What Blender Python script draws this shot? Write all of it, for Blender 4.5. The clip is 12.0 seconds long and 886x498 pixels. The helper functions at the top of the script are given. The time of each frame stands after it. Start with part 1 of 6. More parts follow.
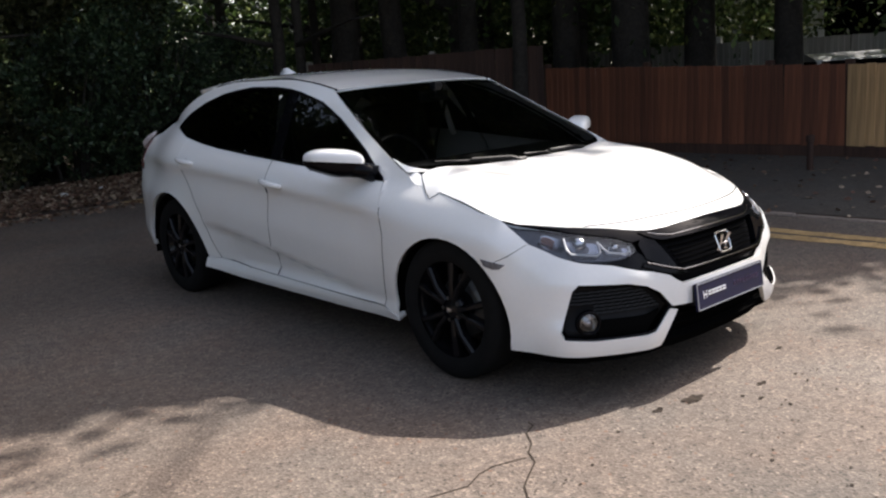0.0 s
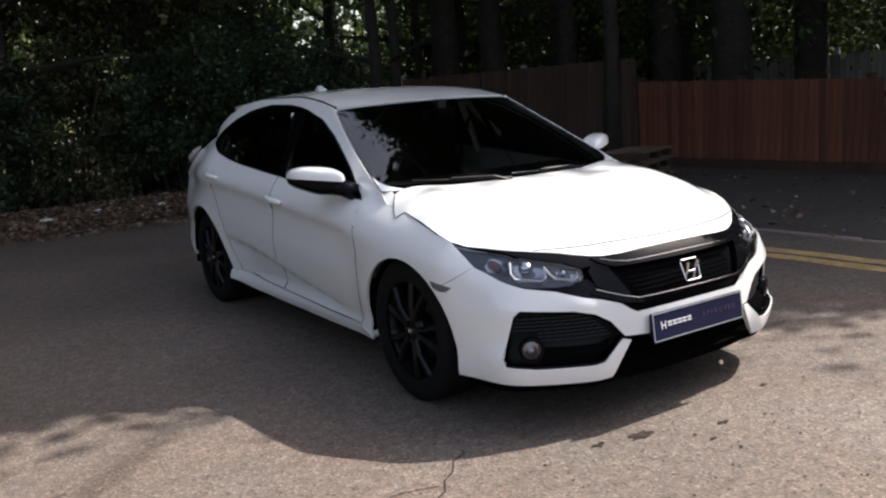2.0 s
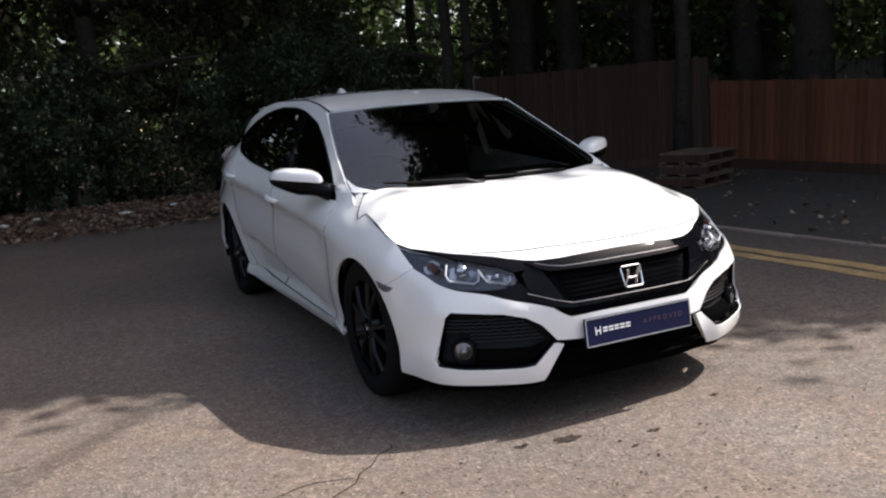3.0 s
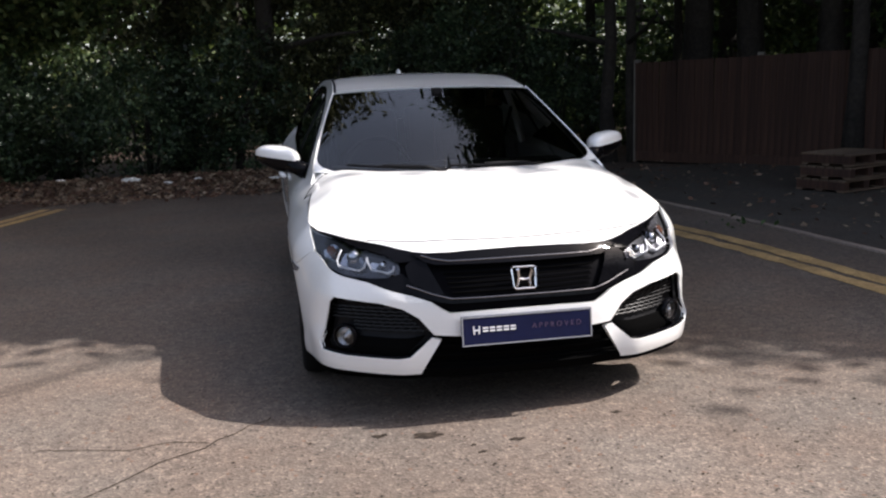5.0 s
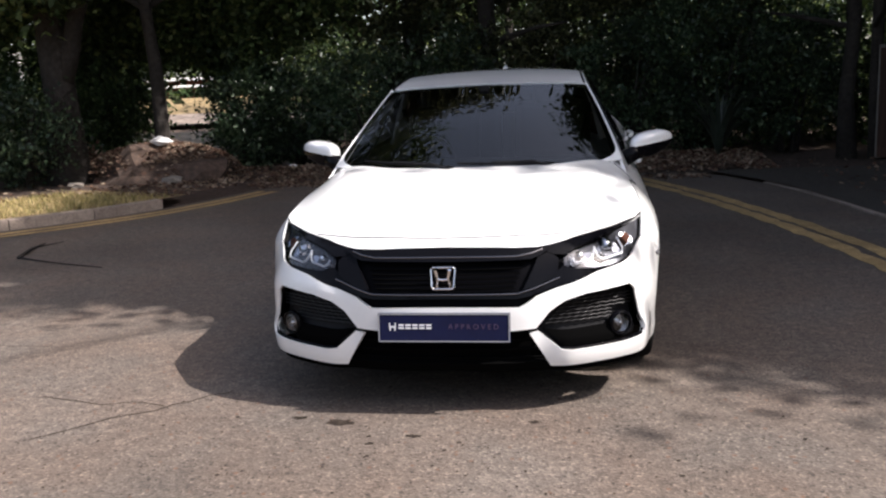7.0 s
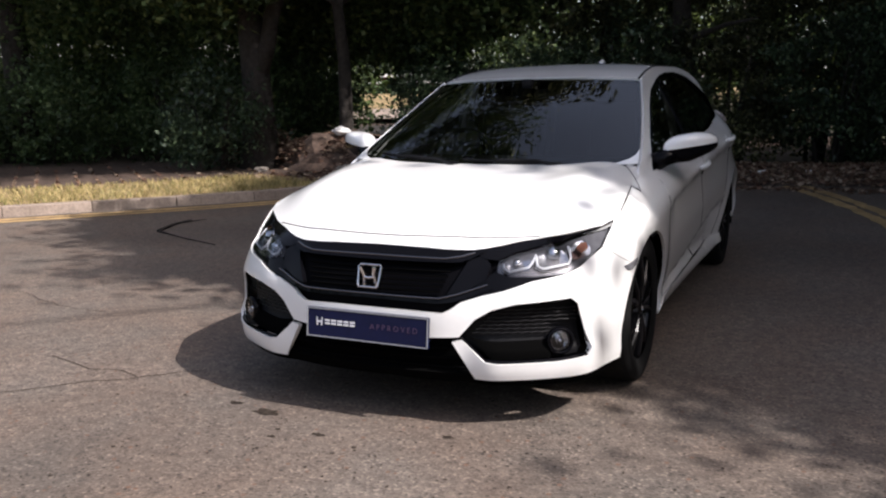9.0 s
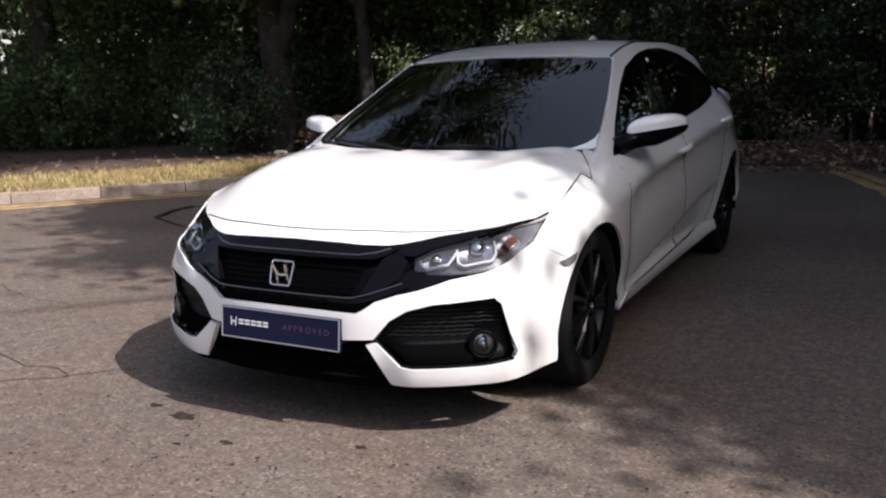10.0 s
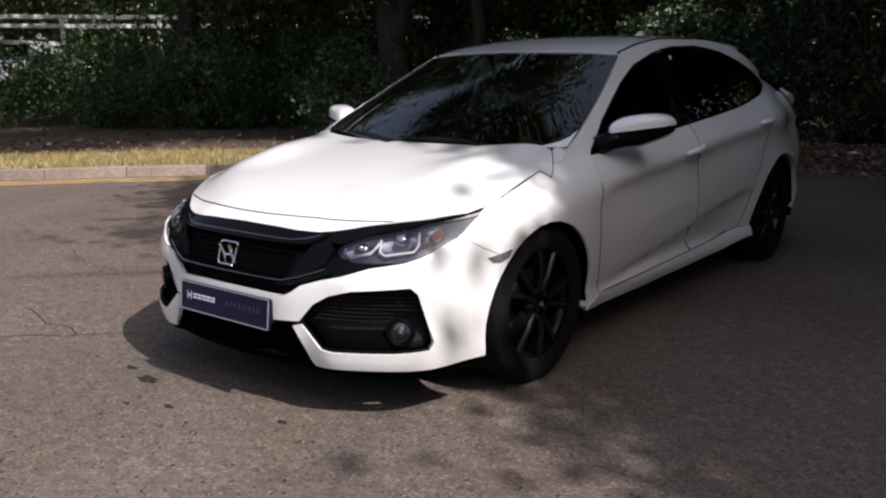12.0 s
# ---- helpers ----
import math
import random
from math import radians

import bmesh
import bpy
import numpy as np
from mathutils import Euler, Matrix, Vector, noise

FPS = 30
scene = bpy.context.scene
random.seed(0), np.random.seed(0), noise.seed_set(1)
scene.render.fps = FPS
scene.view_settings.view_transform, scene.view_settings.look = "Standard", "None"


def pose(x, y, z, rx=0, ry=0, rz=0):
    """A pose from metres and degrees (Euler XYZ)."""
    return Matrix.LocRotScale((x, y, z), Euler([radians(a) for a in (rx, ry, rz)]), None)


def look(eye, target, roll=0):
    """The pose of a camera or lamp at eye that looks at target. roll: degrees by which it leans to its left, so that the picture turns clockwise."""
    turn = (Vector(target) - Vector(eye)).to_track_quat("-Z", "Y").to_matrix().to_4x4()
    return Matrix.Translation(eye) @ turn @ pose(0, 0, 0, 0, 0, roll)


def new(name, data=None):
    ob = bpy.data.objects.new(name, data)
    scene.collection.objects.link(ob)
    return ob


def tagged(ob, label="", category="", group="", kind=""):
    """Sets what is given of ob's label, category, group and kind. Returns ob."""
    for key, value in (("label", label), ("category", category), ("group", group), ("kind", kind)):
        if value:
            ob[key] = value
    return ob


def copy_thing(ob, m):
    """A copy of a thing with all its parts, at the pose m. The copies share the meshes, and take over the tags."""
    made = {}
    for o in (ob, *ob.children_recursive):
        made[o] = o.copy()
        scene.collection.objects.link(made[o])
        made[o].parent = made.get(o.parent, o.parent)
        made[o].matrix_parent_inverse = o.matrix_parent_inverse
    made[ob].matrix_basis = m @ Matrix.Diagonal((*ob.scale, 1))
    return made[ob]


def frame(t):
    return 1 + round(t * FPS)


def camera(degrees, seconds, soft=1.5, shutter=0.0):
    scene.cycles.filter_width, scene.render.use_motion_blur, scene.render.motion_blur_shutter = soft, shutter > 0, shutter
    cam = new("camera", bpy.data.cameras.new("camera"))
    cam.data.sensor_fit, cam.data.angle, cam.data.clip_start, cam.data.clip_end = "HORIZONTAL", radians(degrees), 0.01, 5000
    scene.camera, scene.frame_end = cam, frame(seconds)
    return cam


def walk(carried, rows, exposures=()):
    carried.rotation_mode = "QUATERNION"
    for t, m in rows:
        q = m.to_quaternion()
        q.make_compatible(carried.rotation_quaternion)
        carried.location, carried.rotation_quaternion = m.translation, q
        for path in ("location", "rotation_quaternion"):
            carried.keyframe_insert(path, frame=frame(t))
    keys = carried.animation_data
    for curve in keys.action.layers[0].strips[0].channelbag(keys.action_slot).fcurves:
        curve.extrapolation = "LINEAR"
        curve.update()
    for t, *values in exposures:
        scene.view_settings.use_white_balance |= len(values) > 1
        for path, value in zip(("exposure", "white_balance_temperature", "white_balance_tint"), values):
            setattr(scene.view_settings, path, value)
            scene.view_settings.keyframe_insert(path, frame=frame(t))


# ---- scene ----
cam = camera(53.6, 12.0, soft=2.2)
PATH = [
    (0, (-3.306, -4.164, 1.357), (-2.02, -2.685, 0.957), -4.0),
    (0.5, (-3.285, -4.181, 1.359), (-2.002, -2.7, 0.961), -4.2),
    (1, (-3.148, -4.295, 1.345), (-1.906, -2.773, 0.968), -4.9),
    (1.5, (-2.949, -4.471, 1.343), (-1.836, -2.851, 0.973), -4.2),
    (2, (-2.683, -4.588, 1.335), (-1.635, -2.921, 0.983), -4.2),
    (2.5, (-2.419, -4.816, 1.322), (-1.476, -3.082, 0.996), -5.0),
    (3, (-2.146, -5.004, 1.324), (-1.313, -3.218, 0.983), -4.2),
    (3.2, (-2.021, -5.055, 1.307), (-1.222, -3.253, 0.969), -4.3),
    (4.8, (-1.034, -5.391, 1.303), (-0.636, -3.467, 0.928), -1.6),
    (5, (-0.902, -5.403, 1.295), (-0.55, -3.468, 0.933), -1.9),
    (5.5, (-0.507, -5.516, 1.291), (-0.353, -3.556, 0.922), -1.1),
    (6, (-0.193, -5.482, 1.273), (-0.185, -3.516, 0.905), -1.7),
    (6.5, (0.164, -5.474, 1.289), (0.013, -3.512, 0.934), -2.7),
    (7, (0.536, -5.498, 1.3), (0.225, -3.556, 0.935), -2.4),
    (7.2, (0.671, -5.489, 1.298), (0.294, -3.557, 0.943), -3.0),
    (9, (1.621, -4.988, 1.232), (0.786, -3.205, 0.881), -1.0),
    (9.5, (1.769, -4.771, 1.231), (0.889, -3.011, 0.872), -2.2),
    (10, (1.936, -4.546, 1.227), (0.996, -2.825, 0.835), -1.8),
    (10.5, (2.052, -4.4, 1.23), (1.09, -2.688, 0.849), -1.6),
    (11, (2.27, -4.307, 1.226), (1.227, -2.648, 0.828), -0.6),
    (11.5, (2.402, -4.241, 1.224), (1.325, -2.601, 0.832), -1.4),
    (12, (2.627, -4.176, 1.234), (1.401, -2.65, 0.825), -0.5),
]
walk(cam, [(t, look(eye, target, roll)) for t, eye, target, roll in PATH], exposures=((0.0, 1.14, 6750, 13), (3.0, 1.04, 6600, 13), (6.0, 1.02, 6600, 15), (7.0, 0.95, 6580, 15), (9.0, 0.68, 6520, 16), (9.5, 0.70, 6500, 17), (12.0, 0.28, 6500, 17)))

# ---- light ----
SUN = Vector((0.92, -0.12, 1.0)).normalized()
world = bpy.data.worlds.new("sky")
scene.world = world
world.use_nodes = True
sky = world.node_tree.nodes.new("ShaderNodeTexSky")
sky.sky_type = "NISHITA"
sky.sun_disc = False
sky.sun_elevation = math.asin(SUN.z)
sky.sun_rotation = math.atan2(SUN.x, SUN.y)
background = world.node_tree.nodes["Background"]
haze = world.node_tree.nodes.new("ShaderNodeHueSaturation")
haze.inputs["Saturation"].default_value = 0.74
world.node_tree.links.new(sky.outputs[0], haze.inputs["Color"])
world.node_tree.links.new(haze.outputs[0], background.inputs[0])
sky.dust_density, sky.ozone_density = 3.0, 0.6
background.inputs[1].default_value = 0.150
sun = new("sun", bpy.data.lights.new("sun", "SUN"))
sun.data.energy, sun.data.angle, sun.data.color = 4.6, radians(0.6), (1.0, 0.965, 0.915)
sun.matrix_world = Matrix.Translation((0, 0, 30)) @ SUN.to_track_quat("Z", "Y").to_matrix().to_4x4()


# ---- materials ----
def material(name, colour, rough=0.5, metal=0.0, **kw):
    """A principled material; vary: (scale, amount) pairs of noise in the colour; bump: (scale, strength, distance); grain: scale of the pattern along each axis."""
    m = bpy.data.materials.new(name)
    m.use_nodes = True
    nt = m.node_tree
    b = nt.nodes["Principled BSDF"]
    b.inputs["Base Color"].default_value = (*colour, 1)
    b.inputs["Roughness"].default_value = rough
    b.inputs["Metallic"].default_value = metal
    for key, value in kw.get("sockets", {}).items():
        b.inputs[key].default_value = value
    coords = nt.nodes.new("ShaderNodeTexCoord").outputs["Object"]
    if "grain" in kw:
        along = nt.nodes.new("ShaderNodeMapping")
        along.inputs["Scale"].default_value = kw["grain"]
        nt.links.new(coords, along.inputs["Vector"])
        coords = along.outputs[0]
    last = None
    for scale, amount in kw.get("vary", ()):
        tex = nt.nodes.new("ShaderNodeTexNoise")
        tex.inputs["Scale"].default_value, tex.inputs["Detail"].default_value = scale, 5
        nt.links.new(coords, tex.inputs["Vector"])
        ramp = nt.nodes.new("ShaderNodeMapRange")
        ramp.inputs[1].default_value, ramp.inputs[2].default_value = 0.3, 0.7
        ramp.inputs[3].default_value, ramp.inputs[4].default_value = 1 - amount, 1 + amount
        nt.links.new(tex.outputs["Fac"], ramp.inputs[0])
        mul = nt.nodes.new("ShaderNodeMix")
        mul.data_type, mul.blend_type = "RGBA", "MULTIPLY"
        mul.inputs[0].default_value = 1
        if last:
            nt.links.new(last, mul.inputs[6])
        else:
            mul.inputs[6].default_value = (*colour, 1)
        nt.links.new(ramp.outputs[0], mul.inputs[7])
        last = mul.outputs[2]
    if kw.get("island"):
        geo = nt.nodes.new("ShaderNodeNewGeometry" if kw["island"] == "island" else "ShaderNodeObjectInfo")
        ramp = nt.nodes.new("ShaderNodeValToRGB")
        cs = kw["shades"]
        while len(ramp.color_ramp.elements) < len(cs):
            ramp.color_ramp.elements.new(0.5)
        for k, c in enumerate(cs):
            ramp.color_ramp.elements[k].position = k / (len(cs) - 1)
            ramp.color_ramp.elements[k].color = (*c, 1)
        nt.links.new(geo.outputs["Random Per Island" if kw["island"] == "island" else "Random"], ramp.inputs[0])
        mul = nt.nodes.new("ShaderNodeMix")
        mul.data_type, mul.blend_type = "RGBA", "MULTIPLY"
        mul.inputs[0].default_value = 1
        if last:
            nt.links.new(last, mul.inputs[6])
        else:
            mul.inputs[6].default_value = (*colour, 1)
        nt.links.new(ramp.outputs[0], mul.inputs[7])
        last = mul.outputs[2]
    if last:
        nt.links.new(last, b.inputs["Base Color"])
    normal = None
    for scale, strength, distance in kw.get("bump", ()):
        tex = nt.nodes.new("ShaderNodeTexNoise")
        tex.inputs["Scale"].default_value, tex.inputs["Detail"].default_value = scale, 4
        nt.links.new(coords, tex.inputs["Vector"])
        bump = nt.nodes.new("ShaderNodeBump")
        bump.inputs["Strength"].default_value, bump.inputs["Distance"].default_value = strength, distance
        nt.links.new(tex.outputs["Fac"], bump.inputs["Height"])
        if normal:
            nt.links.new(normal, bump.inputs["Normal"])
        normal = bump.outputs[0]
    if normal:
        nt.links.new(normal, b.inputs["Normal"])
    return m


def glass_material(name, tint, gloss=1.0, blur=0.0):
    """A thin pane: tinted see-through with a mirror gloss that grows at grazing angles."""
    m = bpy.data.materials.new(name)
    m.use_nodes = True
    nt = m.node_tree
    nt.nodes.remove(nt.nodes["Principled BSDF"])
    see, shine, mix, fres = (nt.nodes.new("ShaderNode" + k) for k in ("BsdfTransparent", "BsdfGlossy", "MixShader", "Fresnel"))
    see.inputs[0].default_value = (*tint, 1)
    shine.inputs["Roughness"].default_value = blur
    shine.inputs[0].default_value = (gloss, gloss, gloss, 1)
    fres.inputs[0].default_value = 1.55
    nt.links.new(fres.outputs[0], mix.inputs[0])
    nt.links.new(see.outputs[0], mix.inputs[1])
    nt.links.new(shine.outputs[0], mix.inputs[2])
    nt.links.new(mix.outputs[0], nt.nodes["Material Output"].inputs[0])
    return m


PAINT = material("white_paint", (0.84, 0.84, 0.825), 0.28, vary=((3, .015), (60, .012)), sockets={"Coat Weight": 1.0, "Coat Roughness": 0.04})
GLOSS = material("gloss_black", (0.003, 0.003, 0.004), 0.05, sockets={"Specular IOR Level": 0.10})
PIANO = material("smoked_chrome", (0.20, 0.20, 0.21), 0.10, 1.0)
GRILLE = material("grille_black", (0.003, 0.003, 0.004), 0.5, sockets={"Specular IOR Level": 0.02})
MESH = material("mesh_black", (0.008, 0.008, 0.009), 0.3, sockets={"Specular IOR Level": 0.25})
TRIM = material("black_plastic", (0.007, 0.007, 0.008), 0.5, vary=((40, .2),), bump=((300, .2, .001),), sockets={"Specular IOR Level": 0.15})
VOID = material("dark_inner", (0.003, 0.003, 0.003), 0.9, sockets={"Specular IOR Level": 0.0})
RUBBER = material("tyre_rubber", (0.005, 0.005, 0.005), 0.9, vary=((20, .25),), bump=((150, .3, .001),), sockets={"Specular IOR Level": 0.2})
ALLOY = material("black_alloy", (0.005, 0.005, 0.006), 0.25, 0.0, sockets={"Specular IOR Level": 0.2, "Coat Weight": 0.12})
STEEL = material("brake_steel", (0.10, 0.10, 0.10), 0.45, 0.8, vary=((30, .2),))
CHROME = material("chrome", (0.82, 0.82, 0.83), 0.08, 1.0)
DULL_CHROME = material("lamp_reflector", (0.46, 0.47, 0.50), 0.20, 1.0)
FOG_SILVER = material("fog_reflector", (0.80, 0.81, 0.83), 0.2, 0.95)
LENS = glass_material("lamp_lens", (0.88, 0.89, 0.91))
WINDOW = glass_material("car_glass", (0.24, 0.255, 0.255), blur=0.02)
SCREEN = glass_material("windscreen_glass", (0.40, 0.42, 0.42), blur=0.008)
PRIVACY = glass_material("privacy_glass", (0.04, 0.045, 0.045))
AMBER = material("amber_plastic", (0.20, 0.085, 0.055), 0.2)
RED_LENS = material("red_lamp", (0.22, 0.10, 0.10), 0.12)
PLATE_BLUE = material("plate_blue", (0.005, 0.008, 0.036), 0.22, vary=((25, .1),), sockets={"Specular IOR Level": 0.3})
STRIP = material("light_strip", (0.62, 0.63, 0.65), 0.25)
PLATE_WHITE = material("plate_print", (0.72, 0.73, 0.76), 0.4)
PLATE_DIM = material("plate_dim_print", (0.06, 0.035, 0.075), 0.4)
PLATE_EDGE = material("plate_edge", (0.30, 0.31, 0.33), 0.3)
FABRIC = material("seat_fabric", (0.02, 0.02, 0.022), 0.85, vary=((80, .3),))
PALE_TRIM = material("pale_lining", (0.82, 0.80, 0.76), 0.7)
MARKER = material("marker_plastic", (0.13, 0.13, 0.14), 0.18, vary=((60, .3),))
MIRROR = material("mirror_glass", (0.85, 0.86, 0.87), 0.02, 1.0)


# ---- mesh helpers ----
def mesh_of(name, verts, faces, mat, smooth_faces=True):
    me = bpy.data.meshes.new(name)
    me.from_pydata([tuple(v) for v in verts], [], faces)
    me.materials.append(mat)
    if smooth_faces:
        me.polygons.foreach_set("use_smooth", [True] * len(me.polygons))
    me.update()
    return me


def part(name, bm, mat, parent, label="", smooth_faces=False, m=None):
    """Links a bmesh (or a mesh) as one object under parent."""
    if isinstance(bm, bmesh.types.BMesh):
        bmesh.ops.recalc_face_normals(bm, faces=bm.faces)
        me = bpy.data.meshes.new(name)
        bm.to_mesh(me)
        bm.free()
        me.materials.append(mat)
        if smooth_faces:
            me.polygons.foreach_set("use_smooth", [True] * len(me.polygons))
    else:
        me = bm
    ob = new(name, me)
    ob.parent = parent
    if m is not None:
        ob.matrix_local = m
    if label:
        ob["label"] = label
    return ob


def box(sx, sy, sz, bevel=0.0, seg=2, at=(0, 0, 0), m=None, bm=None):
    """A bevelled block centred at a place."""
    bm = bm or bmesh.new()
    made = bmesh.ops.create_cube(bm, size=1)["verts"]
    bmesh.ops.scale(bm, vec=(sx, sy, sz), verts=made)
    if bevel:
        edges = list({e for v in made for e in v.link_edges})
        out = bmesh.ops.bevel(bm, geom=edges, offset=bevel, segments=seg, profile=0.6, affect="EDGES")
        made = list({v for f in out["faces"] for v in f.verts} | {v for v in made if v.is_valid})
    if m is not None:
        bmesh.ops.transform(bm, matrix=m, verts=made)
    bmesh.ops.translate(bm, vec=at, verts=made)
    return bm


def lathe(profile, n=48, bm=None, m=None):
    """Turns (radius, x) pairs about the x axis."""
    bm = bm or bmesh.new()
    rings = []
    for r, x in profile:
        rings.append([bm.verts.new((x, r * math.cos(2 * math.pi * k / n), r * math.sin(2 * math.pi * k / n))) for k in range(n)])
    for a, b in zip(rings, rings[1:]):
        for k in range(n):
            bm.faces.new((a[k], a[(k + 1) % n], b[(k + 1) % n], b[k]))
    if m is not None:
        bmesh.ops.transform(bm, matrix=m, verts=[v for r in rings for v in r])
    return bm


def tube(points, radii, n=10, bm=None, caps=True):
    """A tapered tube through points."""
    bm = bm or bmesh.new()
    rings, up = [], Vector((0.13, 0.31, 1))
    pts = [Vector(p) for p in points]
    for i, p in enumerate(pts):
        d = (pts[min(i + 1, len(pts) - 1)] - pts[max(i - 1, 0)]).normalized()
        a = d.cross(up).normalized()
        b = d.cross(a)
        r = radii[i] if isinstance(radii, (list, tuple)) else radii
        rings.append([bm.verts.new(p + a * (r * math.cos(2 * math.pi * k / n)) + b * (r * math.sin(2 * math.pi * k / n))) for k in range(n)])
    for a, b in zip(rings, rings[1:]):
        for k in range(n):
            bm.faces.new((a[k], a[(k + 1) % n], b[(k + 1) % n], b[k]))
    if caps:
        bm.faces.new(rings[0])
        bm.faces.new(rings[-1])
    return bm


def inside(p, poly):
    c, j = False, len(poly) - 1
    for i in range(len(poly)):
        (xi, yi), (xj, yj) = poly[i], poly[j]
        if (yi > p[1]) != (yj > p[1]) and p[0] < (xj - xi) * (p[1] - yi) / (yj - yi) + xi:
            c = not c
        j = i
    return c


def fine(poly, res):
    """The outline with points no further apart than res."""
    out = []
    for a, b in zip(poly, poly[1:] + poly[:1]):
        n = max(1, math.ceil(math.hypot(b[0] - a[0], b[1] - a[1]) / res))
        out += [(a[0] + (b[0] - a[0]) * k / n, a[1] + (b[1] - a[1]) * k / n) for k in range(n)]
    return out


def shrink(poly, d):
    """The outline moved inwards by d."""
    area = sum(a[0] * b[1] - b[0] * a[1] for a, b in zip(poly, poly[1:] + poly[:1]))
    sgn, out, n = (1 if area > 0 else -1), [], len(poly)
    for i in range(n):
        p, a, b = poly[i], poly[i - 1], poly[(i + 1) % n]
        e1, e2 = Vector((p[0] - a[0], p[1] - a[1])), Vector((b[0] - p[0], b[1] - p[1]))
        if e1.length < 1e-9 or e2.length < 1e-9:
            out.append(p)
            continue
        n1, n2 = Vector((-e1.y, e1.x)).normalized() * sgn, Vector((-e2.y, e2.x)).normalized() * sgn
        h = (n1 + n2)
        h = h / max(0.35, h.length_squared / 2) if h.length > 1e-6 else n1
        out.append((p[0] + h.x * d, p[1] + h.y * d))
    return out


def sheet(surf, poly, res=0.03, out=0.0, thick=0.012, gap=0.0, aspect=(1, 1)):
    """A curved panel: the part of a surface inside an outline in the surface's own plane, with a folded edge. out: metres proud."""
    from mathutils.geometry import delaunay_2d_cdt
    if gap:
        poly = shrink(poly, gap)
    ax, ay = aspect
    q = fine([(p[0] * ax, p[1] * ay) for p in poly], res)
    xs, ys = [p[0] for p in q], [p[1] for p in q]
    pts = list(q)
    edge = np.array(q)
    nx, ny = int((max(xs) - min(xs)) / res) + 1, int((max(ys) - min(ys)) / res) + 1
    for i in range(nx + 1):
        for j in range(ny + 1):
            p = (min(xs) + (i + .5 * (j % 2)) * res, min(ys) + j * res)
            if inside(p, q) and np.min(np.sum((edge - p) ** 2, 1)) > (0.45 * res) ** 2:
                pts.append(p)
    n = len(q)
    got = delaunay_2d_cdt([Vector(p) for p in pts], [(k, (k + 1) % n) for k in range(n)], [], 1, 1e-6)
    flat, tris = got[0], got[2]
    e = 2e-3

    def lift(p):
        a, b = p[0] / ax, p[1] / ay
        v = surf(a, b)
        du, dv = surf(a + e / ax, b) - v, surf(a, b + e / ay) - v
        nn = du.cross(dv)
        return v, (nn.normalized() if nn.length > 1e-12 else Vector((0, 0, 1)))
    lifted = [lift(p) for p in flat]
    centre = Vector((0, 0.1, 0.55))
    flip = sum((v - centre).dot(k) for v, k in lifted) < 0
    verts = [v + (-k if flip else k) * out for v, k in lifted]
    norms = [(-k if flip else k) for _, k in lifted]
    faces = []
    for t in tris:
        a, b, c = (verts[k] for k in t)
        faces.append(tuple(t) if (b - a).cross(c - a).dot(norms[t[0]]) > 0 else tuple(reversed(t)))
    if thick:
        count = {}
        for f in faces:
            for a, b in zip(f, f[1:] + f[:1]):
                count[(a, b)] = 1
        rim = [(a, b) for a, b in count if (b, a) not in count]
        top, low = {}, {}
        for a, b in rim:
            for k in (a, b):
                if k not in top:
                    top[k] = len(verts)
                    verts.append(verts[k].copy())
                    low[k] = len(verts)
                    verts.append(verts[k] - norms[k] * thick)
            faces.append((top[b], top[a], low[a], low[b]))
    return verts, faces


def panel(name, surf, poly, mat, parent, label="", sides=(1, -1), **kw):
    """A panel on the car's left and, mirrored, on its right (or one across the middle: sides=(0,))."""
    verts, faces = sheet(surf, poly, **kw)
    made = []
    for s in sides:
        if s >= 0:
            me = mesh_of(name, verts, faces, mat)
        else:
            me = mesh_of(name, [(-v[0], v[1], v[2]) for v in verts], [tuple(reversed(f)) for f in faces], mat)
        made.append(part(name, me, mat, parent, label))
    return made


def both(poly):
    """A half outline, from the middle round to the middle, made whole."""
    return poly + [(-x, z) for x, z in reversed(poly) if abs(x) > 1e-6]


# ---- car surfaces: x = car's left, y = back, z = up ----
def spline(ks, vs):
    """A smooth function through the knots (monotone cubic)."""
    n = len(ks)
    h = [ks[i + 1] - ks[i] for i in range(n - 1)]
    m = [(vs[i + 1] - vs[i]) / h[i] for i in range(n - 1)]
    d = [m[0]] + [0.0 if m[i - 1] * m[i] <= 0 else 3 * (h[i - 1] + h[i]) / ((2 * h[i] + h[i - 1]) / m[i - 1] + (h[i] + 2 * h[i - 1]) / m[i]) for i in range(1, n - 1)] + [m[-1]]

    def f(x):
        if x <= ks[0]:
            return vs[0] + d[0] * (x - ks[0])
        if x >= ks[-1]:
            return vs[-1] + d[-1] * (x - ks[-1])
        i = 0
        while x > ks[i + 1]:
            i += 1
        t = (x - ks[i]) / h[i]
        return ((1 + 2 * t) * (1 - t) ** 2 * vs[i] + t * (1 - t) ** 2 * h[i] * d[i] + t * t * (3 - 2 * t) * vs[i + 1] + t * t * (t - 1) * h[i] * d[i + 1])
    return f


def smooth(a, b, x):
    t = min(1.0, max(0.0, (x - a) / (b - a)))
    return t * t * (3 - 2 * t)


PLAN_X = [0, .14, .26, .37, .55, .73, .805, .85, .872, .88, .878, .872, .876, .888, .892, .852, .796, .69, .43, 0]
PLAN_Y = [-2.206, -2.203, -2.193, -2.168, -2.10, -1.985, -1.885, -1.73, -1.5, -1.2, -.8, -.2, .4, .9, 1.35, 1.7, 2.0, 2.16, 2.25, 2.285]


